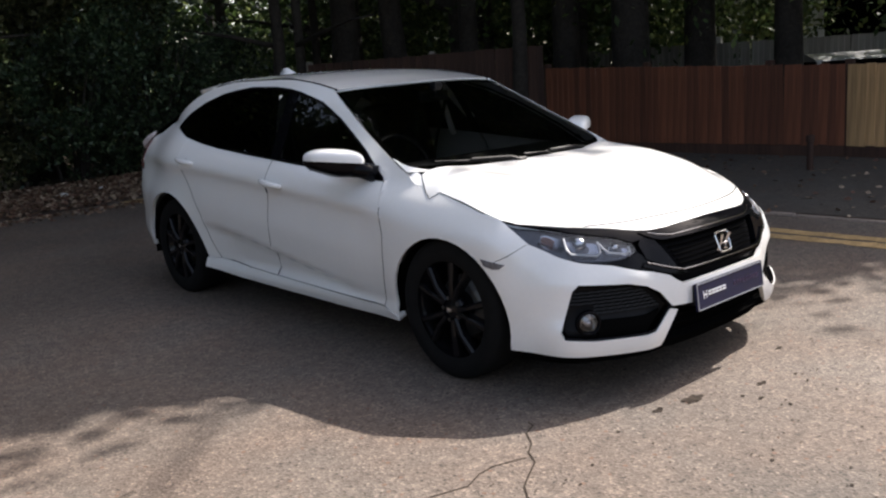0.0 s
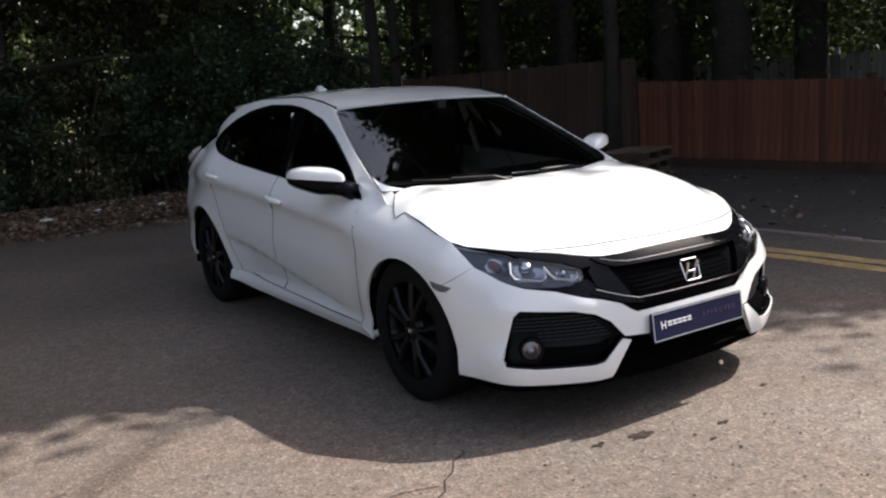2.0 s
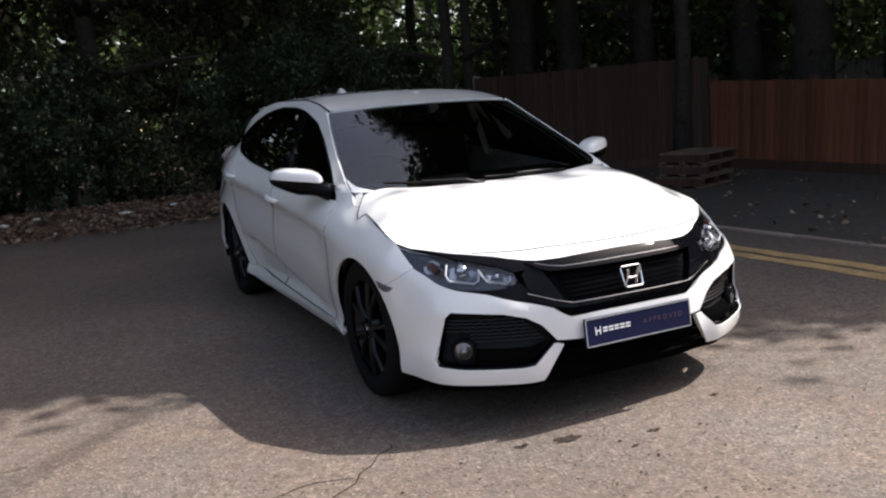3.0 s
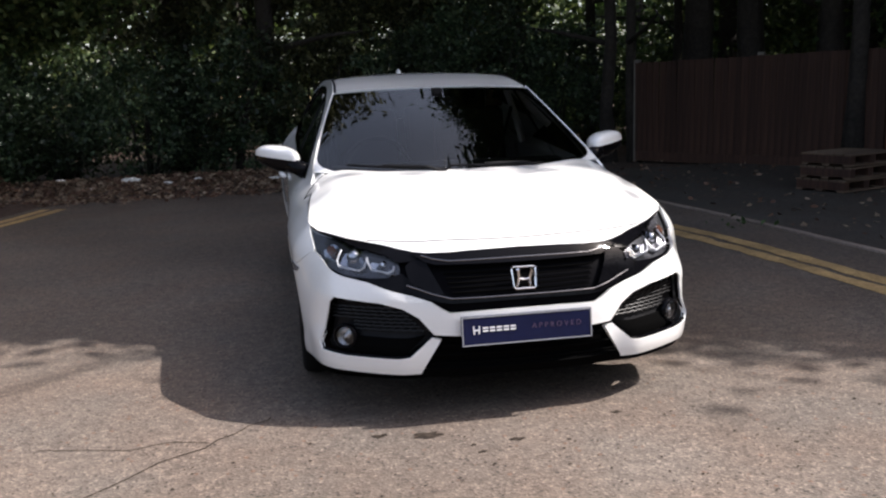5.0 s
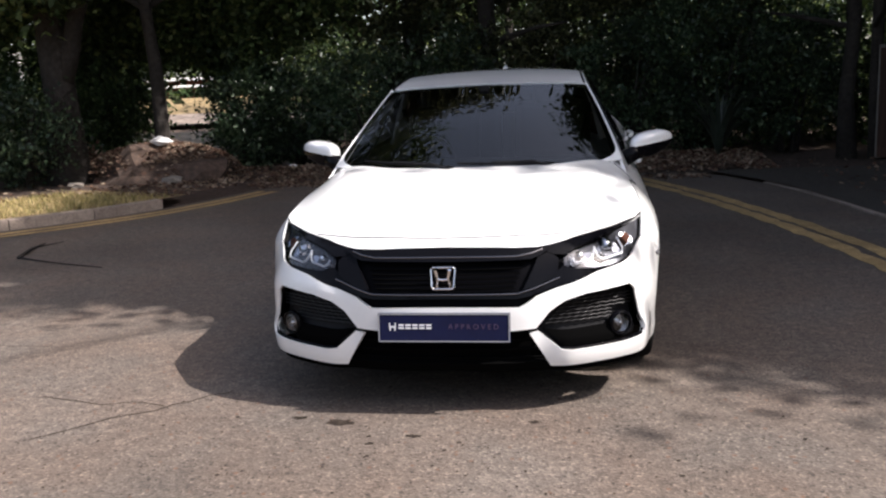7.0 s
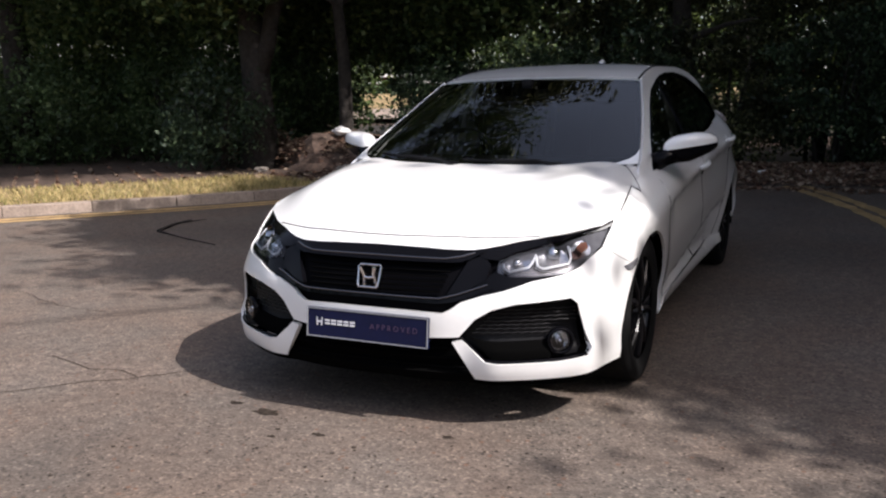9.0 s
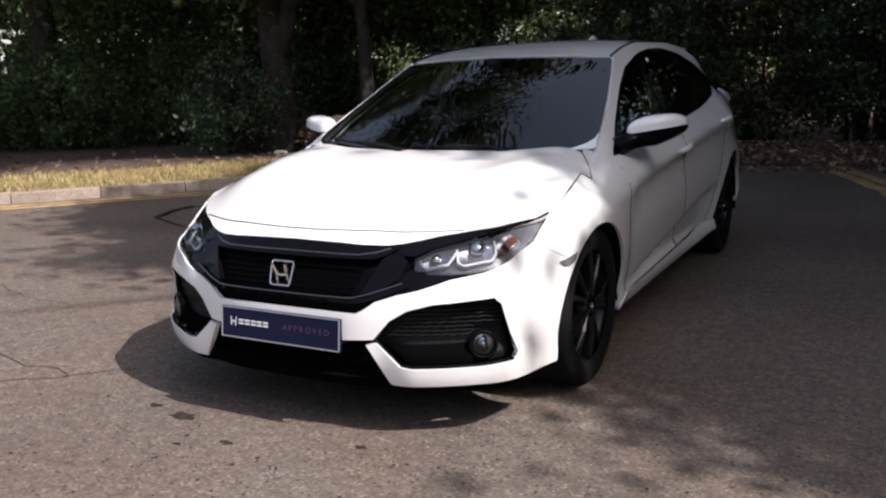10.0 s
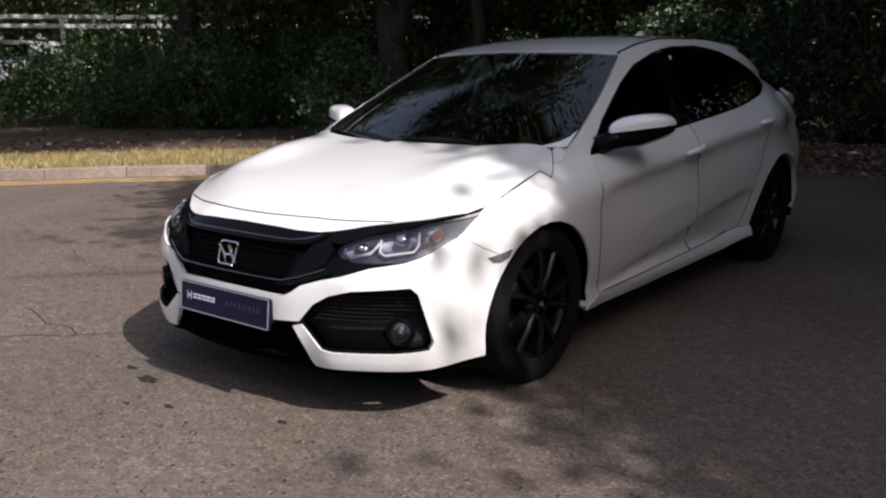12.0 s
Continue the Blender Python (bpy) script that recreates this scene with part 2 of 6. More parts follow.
def plan_table():
    """The plan outline from the nose round the side to the tail, by length."""
    out = []
    n = len(PLAN_X)
    px = [-PLAN_X[1]] + PLAN_X + [-PLAN_X[-2]]
    py = [PLAN_Y[1]] + PLAN_Y + [PLAN_Y[-2]]
    for i in range(n - 1):
        for k in range(24):
            t = k / 24
            w = (-.5 * t + t * t - .5 * t ** 3, 1 - 2.5 * t * t + 1.5 * t ** 3, .5 * t + 2 * t * t - 1.5 * t ** 3, -.5 * t * t + .5 * t ** 3)
            out.append((sum(w[j] * px[i + j] for j in range(4)), sum(w[j] * py[i + j] for j in range(4))))
    out.append((0.0, PLAN_Y[-1]))
    s = [0.0]
    for a, b in zip(out, out[1:]):
        s.append(s[-1] + math.hypot(b[0] - a[0], b[1] - a[1]))
    return np.array(s), np.array([p[0] for p in out]), np.array([p[1] for p in out])


PS, PX, PY = plan_table()


def s_y(y):
    """Length along the plan at y, on the side."""
    return float(np.interp(y, PY, PS))


crease = spline([-2.2, -1.63, -1.14, -.85, 0, 1, 1.7, 2.2], [.60, .63, .69, .725, .79, .865, .885, .88])
belt = spline([-2.2, -1.63, -1.4, -1.14, -.855, -.13, .43, 1.0, 1.42, 1.8, 2.2], [.69, .735, .795, .836, .864, .917, .96, 1.014, 1.10, 1.17, 1.2])
belt_in = spline([-2.2, -1.63, -1.4, -1.14, -.855, 0, .8, 1.42, 1.8, 2.2], [.05, .06, .09, .118, .10, .078, .105, .175, .27, .36])
door_in = spline([.10, .17, .215, .25, .29, .36, .45, .60, .75, 1.0], [.11, .075, .052, .042, .048, .034, .018, .004, 0, 0])
nose_in = spline([.10, .17, .22, .30, .40, .46, .56, .63, .66, .69, .72, .75, .85], [.06, .03, .008, 0, 0, .004, .034, .072, .10, .14, .18, .22, .34])


def inset(s, z):
    """How far the skin lies inside the plan outline."""
    y = float(np.interp(s, PS, PY))
    nose = smooth(-1.62, -1.95, y) if s < 2.5 else 0.0
    zc, zb = crease(y), belt(y)
    if z <= zc:
        side = door_in(z) * (1 - .6 * smooth(-1.3, -1.72, y))
        # the hollow in the lower doors
        top = .285 + .22 * smooth(-.9, 1.0, y)
        side += .040 * smooth(-.95, -.5, y) * smooth(1.0, .60, y) * smooth(.255, .31, z) * smooth(top + .030, top - .010, z)
    elif z <= zb:
        t = (z - zc) / (zb - zc)
        side = belt_in(y) * (.3 * t + .7 * t * t)
    else:
        side = belt_in(y) + .50 * (z - zb) + .16 * (z - zb) ** 2
    if y > -.98:
        side += .017 * smooth(-.98, -.7, y) * smooth(0, .026, zc - z) * (1 - smooth(.05, .24, zc - z))
    # the cabin and shoulders draw in towards the tail
    side += .050 * smooth(1.15, 1.75, y) * smooth(.65, .90, z) * (1 - .8 * smooth(1.0, 1.2, z))
    side -= .030 * smooth(1.6, 1.8, y) * smooth(.55, .38, z)
    # wheel arch flares
    for wy in (-1.3485, 1.3485):
        r = math.hypot(y - wy, (z - .30))
        side -= .014 * smooth(.56, .37, r) * smooth(.80, .60, z)
    # flared lower corners and swollen upper corners of the nose
    flare = 0.0
    if s < 1.1:
        flare = .030 * smooth(.37, .30, z) * smooth(.36, .50, s) * smooth(1.0, .75, s) + .014 * smooth(.42, .50, z) * smooth(.66, .57, z) * smooth(.42, .58, s) * smooth(1.0, .75, s)
    back = smooth(1.75, 2.1, y)
    tail = .02 + .35 * max(0, z - .85) + .12 * smooth(.35, .2, z)
    return side * (1 - nose) * (1 - back) + nose_in(z) * nose + (tail + .4 * side) * back - flare


def ring(s, z):
    """A point of the body side: s along the plan outline, z up."""
    x, y = np.interp(s, PS, PX), np.interp(s, PS, PY)
    a, b = max(0, s - .04), min(PS[-1], s + .04)
    tx, ty = np.interp(b, PS, PX) - np.interp(a, PS, PX), np.interp(b, PS, PY) - np.interp(a, PS, PY)
    if s < .04:
        tx, ty = 1.0, ty * s / .04
    n = math.hypot(tx, ty)
    d = inset(s, z)
    return Vector((max(0.0, x - ty / n * d), y + tx / n * d, z))


def ring_y(y, z):
    return ring(s_y(y), z)


# the upper edge of the lamp band, where the bonnet ends
LAMP_TOP = [(0, .670), (.15, .668), (.30, .663), (.39, .661), (.46, .667), (.53, .676), (.60, .686), (.69, .694), (.80, .701), (.99, .714), (1.07, .722), (1.15, .739)]
LIP = [ring(a, b) for a, b in LAMP_TOP]
lip_y = spline([p.x for p in LIP], [p.y for p in LIP])
lip_z = spline([p.x for p in LIP], [p.z for p in LIP])

# lofts between a centre line and an edge line, u from 0 at the centre to 1 at the edge
hood_c = spline([-2.13, -2.094, -2.0, -1.9, -1.7, -1.4, -1.1, -.8], [.648, .672, .716, .748, .80, .858, .900, .93])
hood_e = spline([-2.2, -1.9, -1.63, -1.4, -1.14, -1.085, -1.05, -.985, -.8], [.60, .665, .739, .797, .838, .845, .849, .856, .87])


def hood_base(x, y):
    xe = ring(s_y(max(y, -1.63)), hood_e(max(y, -1.63))).x
    t = min(1.2, abs(x) / xe)
    c, e = hood_c(y), hood_e(y)
    rear = smooth(-1.50, -1.15, y)
    fall = (1 - rear) * (.15 * t ** 2 + .85 * t ** 6) + rear * (.05 * t ** 2 + .95 * t ** 10)
    ridge = math.exp(-((t - .72 - .11 * rear) / .18) ** 2) * max(0, 1 - t ** 10)
    return c - (c - e) * fall + .034 * (1 - .5 * rear) * smooth(-1.85, -1.35, y) * ridge


def hood(x, y):
    ly = lip_y(min(abs(x), .78))
    w = 1 - smooth(0, .28, y - ly)
    z = hood_base(x, y)
    if w > 0:
        z += (lip_z(min(abs(x), .78)) - hood_base(x, ly)) * w
    return Vector((x, y, z))


glass_y = spline([0, .5, 1], [-.985, -.60, -.235])
glass_z = spline([0, .5, 1], [.90, 1.093, 1.288])
glass_cy = spline([0, .5, 1], [-1.15, -.75, -.34])
glass_cz = spline([0, .5, 1], [.882, 1.112, 1.302])


def screen(u, v):
    e = ring_y(glass_y(v), glass_z(v))
    cy, cz = glass_cy(v), glass_cz(v)
    return Vector((u * e.x, cy + (e.y - cy) * u ** 2, cz + (e.z - cz) * (u ** 2 * .6 + u ** 4 * .4)))


RAIL_V = [0, .1, .25, .45, .6, .75, .9, 1]
rail_y = spline(RAIL_V, [-.235, .0, .3, .75, 1.0, 1.25, 1.55, 1.75])
rail_z = spline(RAIL_V, [1.288, 1.333, 1.362, 1.365, 1.348, 1.29, 1.165, 1.06])
roof_cy = spline(RAIL_V, [-.34, -.05, .3, .75, 1.05, 1.35, 1.65, 1.85])
roof_cz = spline(RAIL_V, [1.302, 1.35, 1.388, 1.402, 1.397, 1.37, 1.28, 1.18])


def roof(u, v):
    e = ring_y(rail_y(v), rail_z(v))
    cy, cz = roof_cy(v), roof_cz(v)
    return Vector((u * e.x, cy + (e.y - cy) * u ** 2, cz + (e.z - cz) * (u ** 2 * .6 + u ** 5 * .4)))


# ---- the car ----
car = tagged(new("car"), "white five-door hatchback with black trim parked on asphalt", "car")


def skin(s, z):
    """The body side over the whole width: s runs from the tail on one side over the nose to the other."""
    v = ring(abs(s), z)
    return v if s >= 0 else Vector((-v.x, v.y, v.z))


def screen_both(u, v):
    p = screen(abs(u), v)
    return p if u >= 0 else Vector((-p.x, p.y, p.z))


def roof_both(u, v):
    p = roof(abs(u), v)
    return p if u >= 0 else Vector((-p.x, p.y, p.z))


def side(points):
    """(y, z) pairs to the body side's own plane."""
    return [(s_y(y), z) for y, z in points]


def arch(wy, a, b, cz, z0, z1, n=22):
    """The wheel arch from its front foot at height z0 over the top to its rear foot at z1, as (y, z)."""
    t0, t1 = math.acos(max(-1, min(1, (z0 - cz) / b))), math.acos(max(-1, min(1, (z1 - cz) / b)))
    return [(wy + a * math.sin(t), cz + b * math.cos(t)) for t in (-t0 + (t0 + t1) * k / n for k in range(n + 1))]


LAMP_GREY = material("lamp_housing", (0.10, 0.10, 0.11), 0.25, 0.5, vary=((30, .2),))

# the nose: bumper skin with its two lower openings cut out
FRONT_ARCH = arch(-1.352, .372, .372, .275, .205, .205)
REAR_ARCH = arch(1.33, .416, .402, .292, .24, .30)
MARK = next(k for k, p in enumerate(FRONT_ARCH) if p[1] > .56)
LAMP_LOW = [(0, .445), (.155, .444), (.297, .440), (.33, .456), (.37, .483), (.45, .507), (.52, .523), (.63, .555), (.75, .573), (.865, .602), (.945, .630), (1.0, .648)]
POCKET = [(.362, .352), (.42, .42), (.482, .455), (.57, .478), (.62, .481), (.775, .493), (.80, .47), (.85, .305), (.835, .275), (.72, .264), (.50, .260), (.456, .266), (.372, .343)]
bumper_half = LAMP_LOW + [(1.075, .60), (1.15, .565)] + [(s_y(y), z) for y, z in reversed(FRONT_ARCH[:MARK + 1])] + [(1.0, .206), (.888, .203), (.67, .198), (.487, .195), (.42, .195), (.335, .335)] + POCKET[:0:-1] + [(.362, .354), (.26, .348), (0, .345)]
bumper = panel("front_bumper", skin, both(bumper_half), PAINT, car, "white painted front bumper", sides=(0,), res=.022, thick=.02)[0]
lower_black = panel("lower_grille", skin, both([(0, .36), (.36, .36), (.385, .33), (.46, .20), (0, .20)]), VOID, car, "black lower air intake", sides=(0,), res=.03, out=-.055)[0]
for z in (.225, .262, .30):
    w = .38 - (.30 - z) * -.5
    part("intake_bar", tube([skin(-w + 2 * w * k / 24, z) + Vector((0, .04, 0)) for k in range(25)], .006, 8), VOID, lower_black)
panel("splitter", skin, both([(0, .205), (.45, .207), (.66, .200), (.90, .194), (1.04, .197), (1.04, .165), (.90, .160), (.5, .165), (0, .17)]), VOID, car, "black front splitter", sides=(0,), res=.03, out=-.012, thick=.05)

# grille and lamp band
band = panel("grille", skin, both(LAMP_TOP + [(1.06, .686)] + LAMP_LOW[::-1]), GRILLE, car, "gloss black front grille", sides=(0,), res=.02, out=-.030, thick=.0)[0]
part("upper_bar", mesh_of("upper_bar", *sheet(skin, both([(0, .666), (.30, .659), (.40, .658), (.46, .655), (.40, .628), (.36, .618), (0, .616)]), res=.02, out=.004, thick=.035), GLOSS), GLOSS, band, "gloss black upper grille bar")
part("lower_bar", mesh_of("lower_bar", *sheet(skin, both([(0, .497), (.29, .496), (.36, .512), (.47, .545), (.49, .533), (.40, .500), (.34, .483), (.29, .476), (0, .480)]), res=.02, out=.0, thick=.03), GLOSS), GLOSS, band, "gloss black lower grille bar")
for pts, r in (([(0, .634), (.30, .632), (.37, .640), (.42, .652)], .004), ([(0, .4965), (.29, .4955), (.36, .512), (.47, .546)], .0035)):
    run = [(a0 + (a1 - a0) * k / 6, z0 + (z1 - z0) * k / 6) for (a0, z0), (a1, z1) in zip(pts, pts[1:]) for k in range(7)]
    run = [p for k, p in enumerate(run) if k == 0 or p != run[k - 1]]
    run = [(-a, z) for a, z in reversed(run[1:])] + run
    part("bar_edge", tube([skin(a, z) + Vector((0, -.005, 0)) for a, z in run], r, 8), PIANO, band, "polished black edge of the grille bar")
for k in range(6):
    z = .512 + .018 * k
    w = .275 + .5 * (z - .50)
    part("grille_slat", tube([skin(-w + 2 * w * j / 20, z) + Vector((0, .022, 0)) for j in range(21)], .0035, 6), VOID, band)
for sx in (1, -1):
    part("grille_cheek", mesh_of("grille_cheek", *sheet(skin, [(sx * .395, .628), (sx * .45, .645), (sx * .48, .615), (sx * .46, .56), (sx * .38, .52), (sx * .315, .508)], res=.015, out=-.004, thick=.03), GLOSS), GLOSS, band)

LENS_POLY = [(1.14, .731), (1.06, .712), (.94, .696), (.72, .671), (.58, .648), (.51, .624), (.503, .594), (.555, .580), (.63, .576), (.73, .581), (.89, .611), (1.0, .650), (1.07, .690)]
for sx in (1, -1):
    poly = [(sx * a, z) for a, z in LENS_POLY]
    lamp = part("headlight", mesh_of("headlight", *sheet(skin, poly, res=.02, out=-.026, thick=.02), LAMP_GREY), LAMP_GREY, car, "clear headlight with chrome reflectors and amber indicator")
    # wide inner reflector, projector and outer indicator
    for a0, a1, z0, z1, deep, mat, nm in ((.525, .64, .588, .632, .014, DULL_CHROME, "high_beam_reflector"), (.655, .80, .594, .660, .014, DULL_CHROME, "low_beam_reflector"), (.82, .95, .625, .684, .012, DULL_CHROME, "outer_reflector")):
        quad = [(a0, z0 + .01), (a0 + .02, z0), (a1 - .02, z0 + .012), (a1, z0 + .03), (a1 + .01, z1), (a0 + .015, z1 - .02)]
        quad = [(sx * a, z) for a, z in quad]
        bowl = part(nm, mesh_of(nm, *sheet(lambda a, b, q=(a0 + a1) / 2, w=(a1 - a0) / 2, zz=(z0 + z1) / 2: skin(a, b) + Vector((-sx * .3, .95, 0)) * (.018 * (1 - min(1, ((abs(a) - q) / w) ** 2 + ((b - zz) / .04) ** 2))), quad, res=.012, out=-.016, thick=.008), mat), mat, lamp)
        rim = [skin(sx * a, z) + Vector((0, .012, 0)) for a, z in [(a0, z1 - .02), (a0, z0 + .01), (a0 + .02, z0), (a1 - .02, z0 + .012), (a1, z0 + .03), (a1 + .01, z1)]]
        if nm != "outer_reflector":
            part("light_strip", tube(rim, .0045, 6), STRIP, lamp, "pale U-shaped light strip")
    c = skin(sx * .73, .632)
    bm = lathe([(.0, -.036), (.018, -.034), (.028, -.024), (.030, -.006), (.034, 0), (.034, .03)], 24, m=Matrix.Translation(c + Vector((-sx * .02, .046, 0))) @ Matrix.Rotation(radians(90 + sx * 25), 4, "Z"))
    part("projector", bm, DULL_CHROME, lamp, smooth_faces=True)
    c = skin(sx * .58, .612)
    bm = lathe([(.0, -.014), (.012, -.012), (.016, 0), (.016, .02)], 20, m=Matrix.Translation(c + Vector((-sx * .008, .026, 0))) @ Matrix.Rotation(radians(90 + sx * 20), 4, "Z"))
    part("bulb", bm, CHROME, lamp, smooth_faces=True)
    ind = [(sx * a, z) for a, z in ((.895, .642), (.945, .658), (.955, .676), (.925, .676), (.885, .662))]
    part("indicator", mesh_of("indicator", *sheet(skin, ind, res=.015, out=-.013, thick=.01), AMBER), AMBER, lamp, "amber turn indicator")
    part("lens", mesh_of("lens", *sheet(skin, poly, res=.02, out=-.004, thick=0), LENS), LENS, lamp, "clear lamp lens")
    brow = [(sx * a, z) for a, z in LAMP_TOP[3:] + [(1.13, .729), (1.06, .7155), (.94, .700), (.72, .675), (.58, .652), (.51, .628), (.46, .632)]]
    part("lamp_brow", mesh_of("lamp_brow", *sheet(skin, brow, res=.012, out=-.002, thick=.02), GLOSS), GLOSS, lamp, "gloss black brow over the lamp")
    sill = [(sx * a, z) for a, z in LAMP_LOW[4:] + [(.99, .651), (.89, .607), (.73, .577), (.63, .572), (.55, .576), (.495, .592), (.47, .575), (.41, .53)]]
    part("lamp_surround", mesh_of("lamp_surround", *sheet(skin, sill, res=.02, out=-.010, thick=.02), GLOSS), GLOSS, lamp)

    # lower side intakes with fog lamps
    pocket = part("fog_lamp_pocket", mesh_of("fog_lamp_pocket", *sheet(skin, [(sx * a, z) for a, z in POCKET], res=.022, out=-.05, thick=0), TRIM), TRIM, car, "black side intake with round fog lamp")
    pts = [skin(sx * a, z) for a, z in fine(POCKET, .02)]
    part("bezel", tube([p + Vector((-sx * .008, .014, 0)) for p in pts + pts[:1]], .010, 8, caps=False), GLOSS, pocket, "gloss black bezel")
    for k in range(7):
        z = .362 + .0145 * k
        a0 = .40 + (z - .362) * 1.0 + .012
        a1 = .70 if z < .40 else .80
        run = [skin(sx * (a0 + (a1 - a0) * j / 16), z) + Vector((-sx * .012, .030 + .004 * (j % 2), .0025 * (j % 2))) for j in range(17)]
        part("mesh_bar", tube(run, .0032, 5), MESH, pocket)
    part("intake_shelf", mesh_of("intake_shelf", *sheet(skin, [(sx * a, z) for a, z in ((.40, .348), (.70, .352), (.70, .268), (.475, .262))], res=.03, out=-.036, thick=.01), VOID), VOID, pocket)
    c = skin(sx * .735, .332) + Vector((-sx * .014, .022, 0))
    turn = Matrix.Translation(c) @ Matrix.Rotation(radians(90 + sx * 30), 4, "Z")
    fog = part("fog_lamp", lathe([(.052, .012), (.050, -.008), (.042, -.012), (.038, 0), (.038, .03)], 32, m=turn), GLOSS, pocket, "round fog lamp in a black ring", True)
    part("fog_reflector", lathe([(.037, -.002), (.035, .010), (.028, .024), (.014, .034), (0, .036)], 28, m=turn), FOG_SILVER, fog, smooth_faces=True)
    part("fog_bulb", lathe([(.0, -.006), (.010, -.004), (.015, .006), (.015, .03)], 16, m=turn), CHROME, fog, smooth_faces=True)
    part("fog_lens", lathe([(.038, -.006), (.025, -.012), (0, -.014)], 28, m=turn), LENS, fog, smooth_faces=True)
    # side marker at the arch
    marker = [(sx * a, z) for a, z in ((1.085, .566), (1.20, .583), (1.185, .556), (1.14, .545), (1.11, .547))]
    part("side_marker", mesh_of("side_marker", *sheet(skin, marker, res=.015, out=.004, thick=.008), MARKER), MARKER, car, "clear side marker lamp")

# badge and show plate
badge = part("badge", tube([Vector((x, -2.184 + (.565 - z) * -.35, z)) for x, z in ((-.043, .600), (.043, .600), (.048, .594), (.043, .528), (.037, .520), (-.037, .520), (-.043, .528), (-.048, .594), (-.043, .600))], .0042, 8, caps=False), CHROME, car, "chrome badge on the grille")
for sx in (1, -1):
    part("badge_upright", tube([(sx * .029, -2.197, .596), (sx * .021, -2.186, .561), (sx * .026, -2.176, .524)], [.0075, .006, .007], 8), CHROME, badge)
part("badge_bar", tube([(-.022, -2.187, .556), (0, -2.187, .553), (.022, -2.187, .556)], .0055, 8), CHROME, badge)
tilt = Matrix.Translation((0, -2.218, .370)) @ Matrix.Rotation(radians(-6), 4, "X")
plate = part("show_plate", box(.524, .012, .116, .003, 2, m=tilt), PLATE_BLUE, car, "dark blue dealer plate with pale print bars")
for sz in (1, -1):
    part("plate_edge", box(.520, .003, .004, m=tilt @ Matrix.Translation((0, -.0065, sz * .054))), PLATE_EDGE, plate)
for sx in (1, -1):
    part("plate_edge", box(.004, .003, .112, m=tilt @ Matrix.Translation((sx * .258, -.0065, 0))), PLATE_EDGE, plate)
part("plate_mount", box(.50, .05, .09, .006, m=Matrix.Translation((0, -2.19, .375))), TRIM, plate)
mark = [(-.014, .016), (-.009, .016), (-.009, .003), (.009, .003), (.009, .016), (.014, .016), (.012, -.016), (.007, -.016), (.007, -.003), (-.007, -.003), (-.007, -.016), (-.012, -.016)]
bm = bmesh.new()
bm.faces.new([bm.verts.new((x, 0, z)) for x, z in mark])
part("print_mark", bm, PLATE_WHITE, plate, m=tilt @ Matrix.Translation((-.203, -.0072, .004)))
for k in range(5):
    part("print_bar", box(.021, .002, .0065, m=tilt @ Matrix.Translation((-.168 + .0275 * k, -.0068, .0105))), PLATE_WHITE, plate, "white print bar")
    part("print_bar", box(.021, .002, .0065, m=tilt @ Matrix.Translation((-.168 + .0275 * k, -.0068, -.0010))), PLATE_WHITE, plate, "white print bar")
word = bpy.data.curves.new("printed_word", "FONT")
word.body, word.size, word.space_character, word.align_x, word.extrude = "APPROVED", .029, 1.55, "CENTER", .0004
ob = bpy.data.objects.new("printed_word", word)
me = bpy.data.meshes.new_from_object(ob)
bpy.data.objects.remove(ob)
me.materials.clear()
me.materials.append(PLATE_DIM)
part("printed_word", me, PLATE_DIM, plate, "dim reddish printed word", m=tilt @ Matrix.Translation((.118, -.0072, -.005)) @ Matrix.Rotation(math.pi / 2, 4, "X"))

# hood
def hood_edge(y):
    return ring(s_y(y), hood_e(y)).x - .003


REAR_CUT = [(hood_edge(-1.25), -1.25), (.800, -1.215), (.778, -1.165), (.742, -1.11), (.702, -1.056)]
hood_half = [(q.x, q.y - .003) for q in LIP] + [(hood_edge(y), y) for y in (-1.55, -1.45, -1.35, -1.28)] + REAR_CUT + [(.66, -1.06), (.60, -1.073), (.40, -1.115), (.2, -1.135), (0, -1.14)]
bonnet = panel("bonnet", hood, both(hood_half), PAINT, car, "white bonnet", sides=(0,), res=.03, thick=.022)[0]
panel("wing_top", hood, [(x + .002, y + .001) for x, y in REAR_CUT] + [(.690, -1.000), (.735, -.950), (hood_edge(-.95), -.950), (hood_edge(-.985), -.985), (hood_edge(-1.04), -1.04), (hood_edge(-1.09), -1.09), (hood_edge(-1.14), -1.14), (hood_edge(-1.2), -1.2)], PAINT, car, "white top of the front wing", res=.02, thick=.012)
for sx in (1, -1):
    part("panel_gap", tube([Vector((sx * p.x, p.y, p.z + .0006)) for p in (hood(a[0] + (b[0] - a[0]) * k / 5, a[1] + (b[1] - a[1]) * k / 5) for a, b in zip(REAR_CUT, REAR_CUT[1:]) for k in range(6 if b is REAR_CUT[-1] else 5))], .0018, 6), VOID, bonnet, "dark gap between body panels")
lip = [Vector((x, -2.045 + (lip_y(.58) + .006 + 2.045) * abs(x / .58) ** 2.2, 0)) for x in [-.58 + 1.16 * k / 48 for k in range(49)]]
part("bonnet_seam", tube([hood(p.x, p.y) + Vector((0, 0, .0008)) for p in lip], .0028, 6), VOID, bonnet, "thin dark seam behind the bonnet lip")
part("scuttle", tube([(x, -1.085 + .11 * (x / .7) ** 2, .858 + .012 * (x / .7) ** 2) for x in [-.66 + 1.32 * k / 20 for k in range(21)]], .028, 8), TRIM, car, "black scuttle panel under the windscreen")

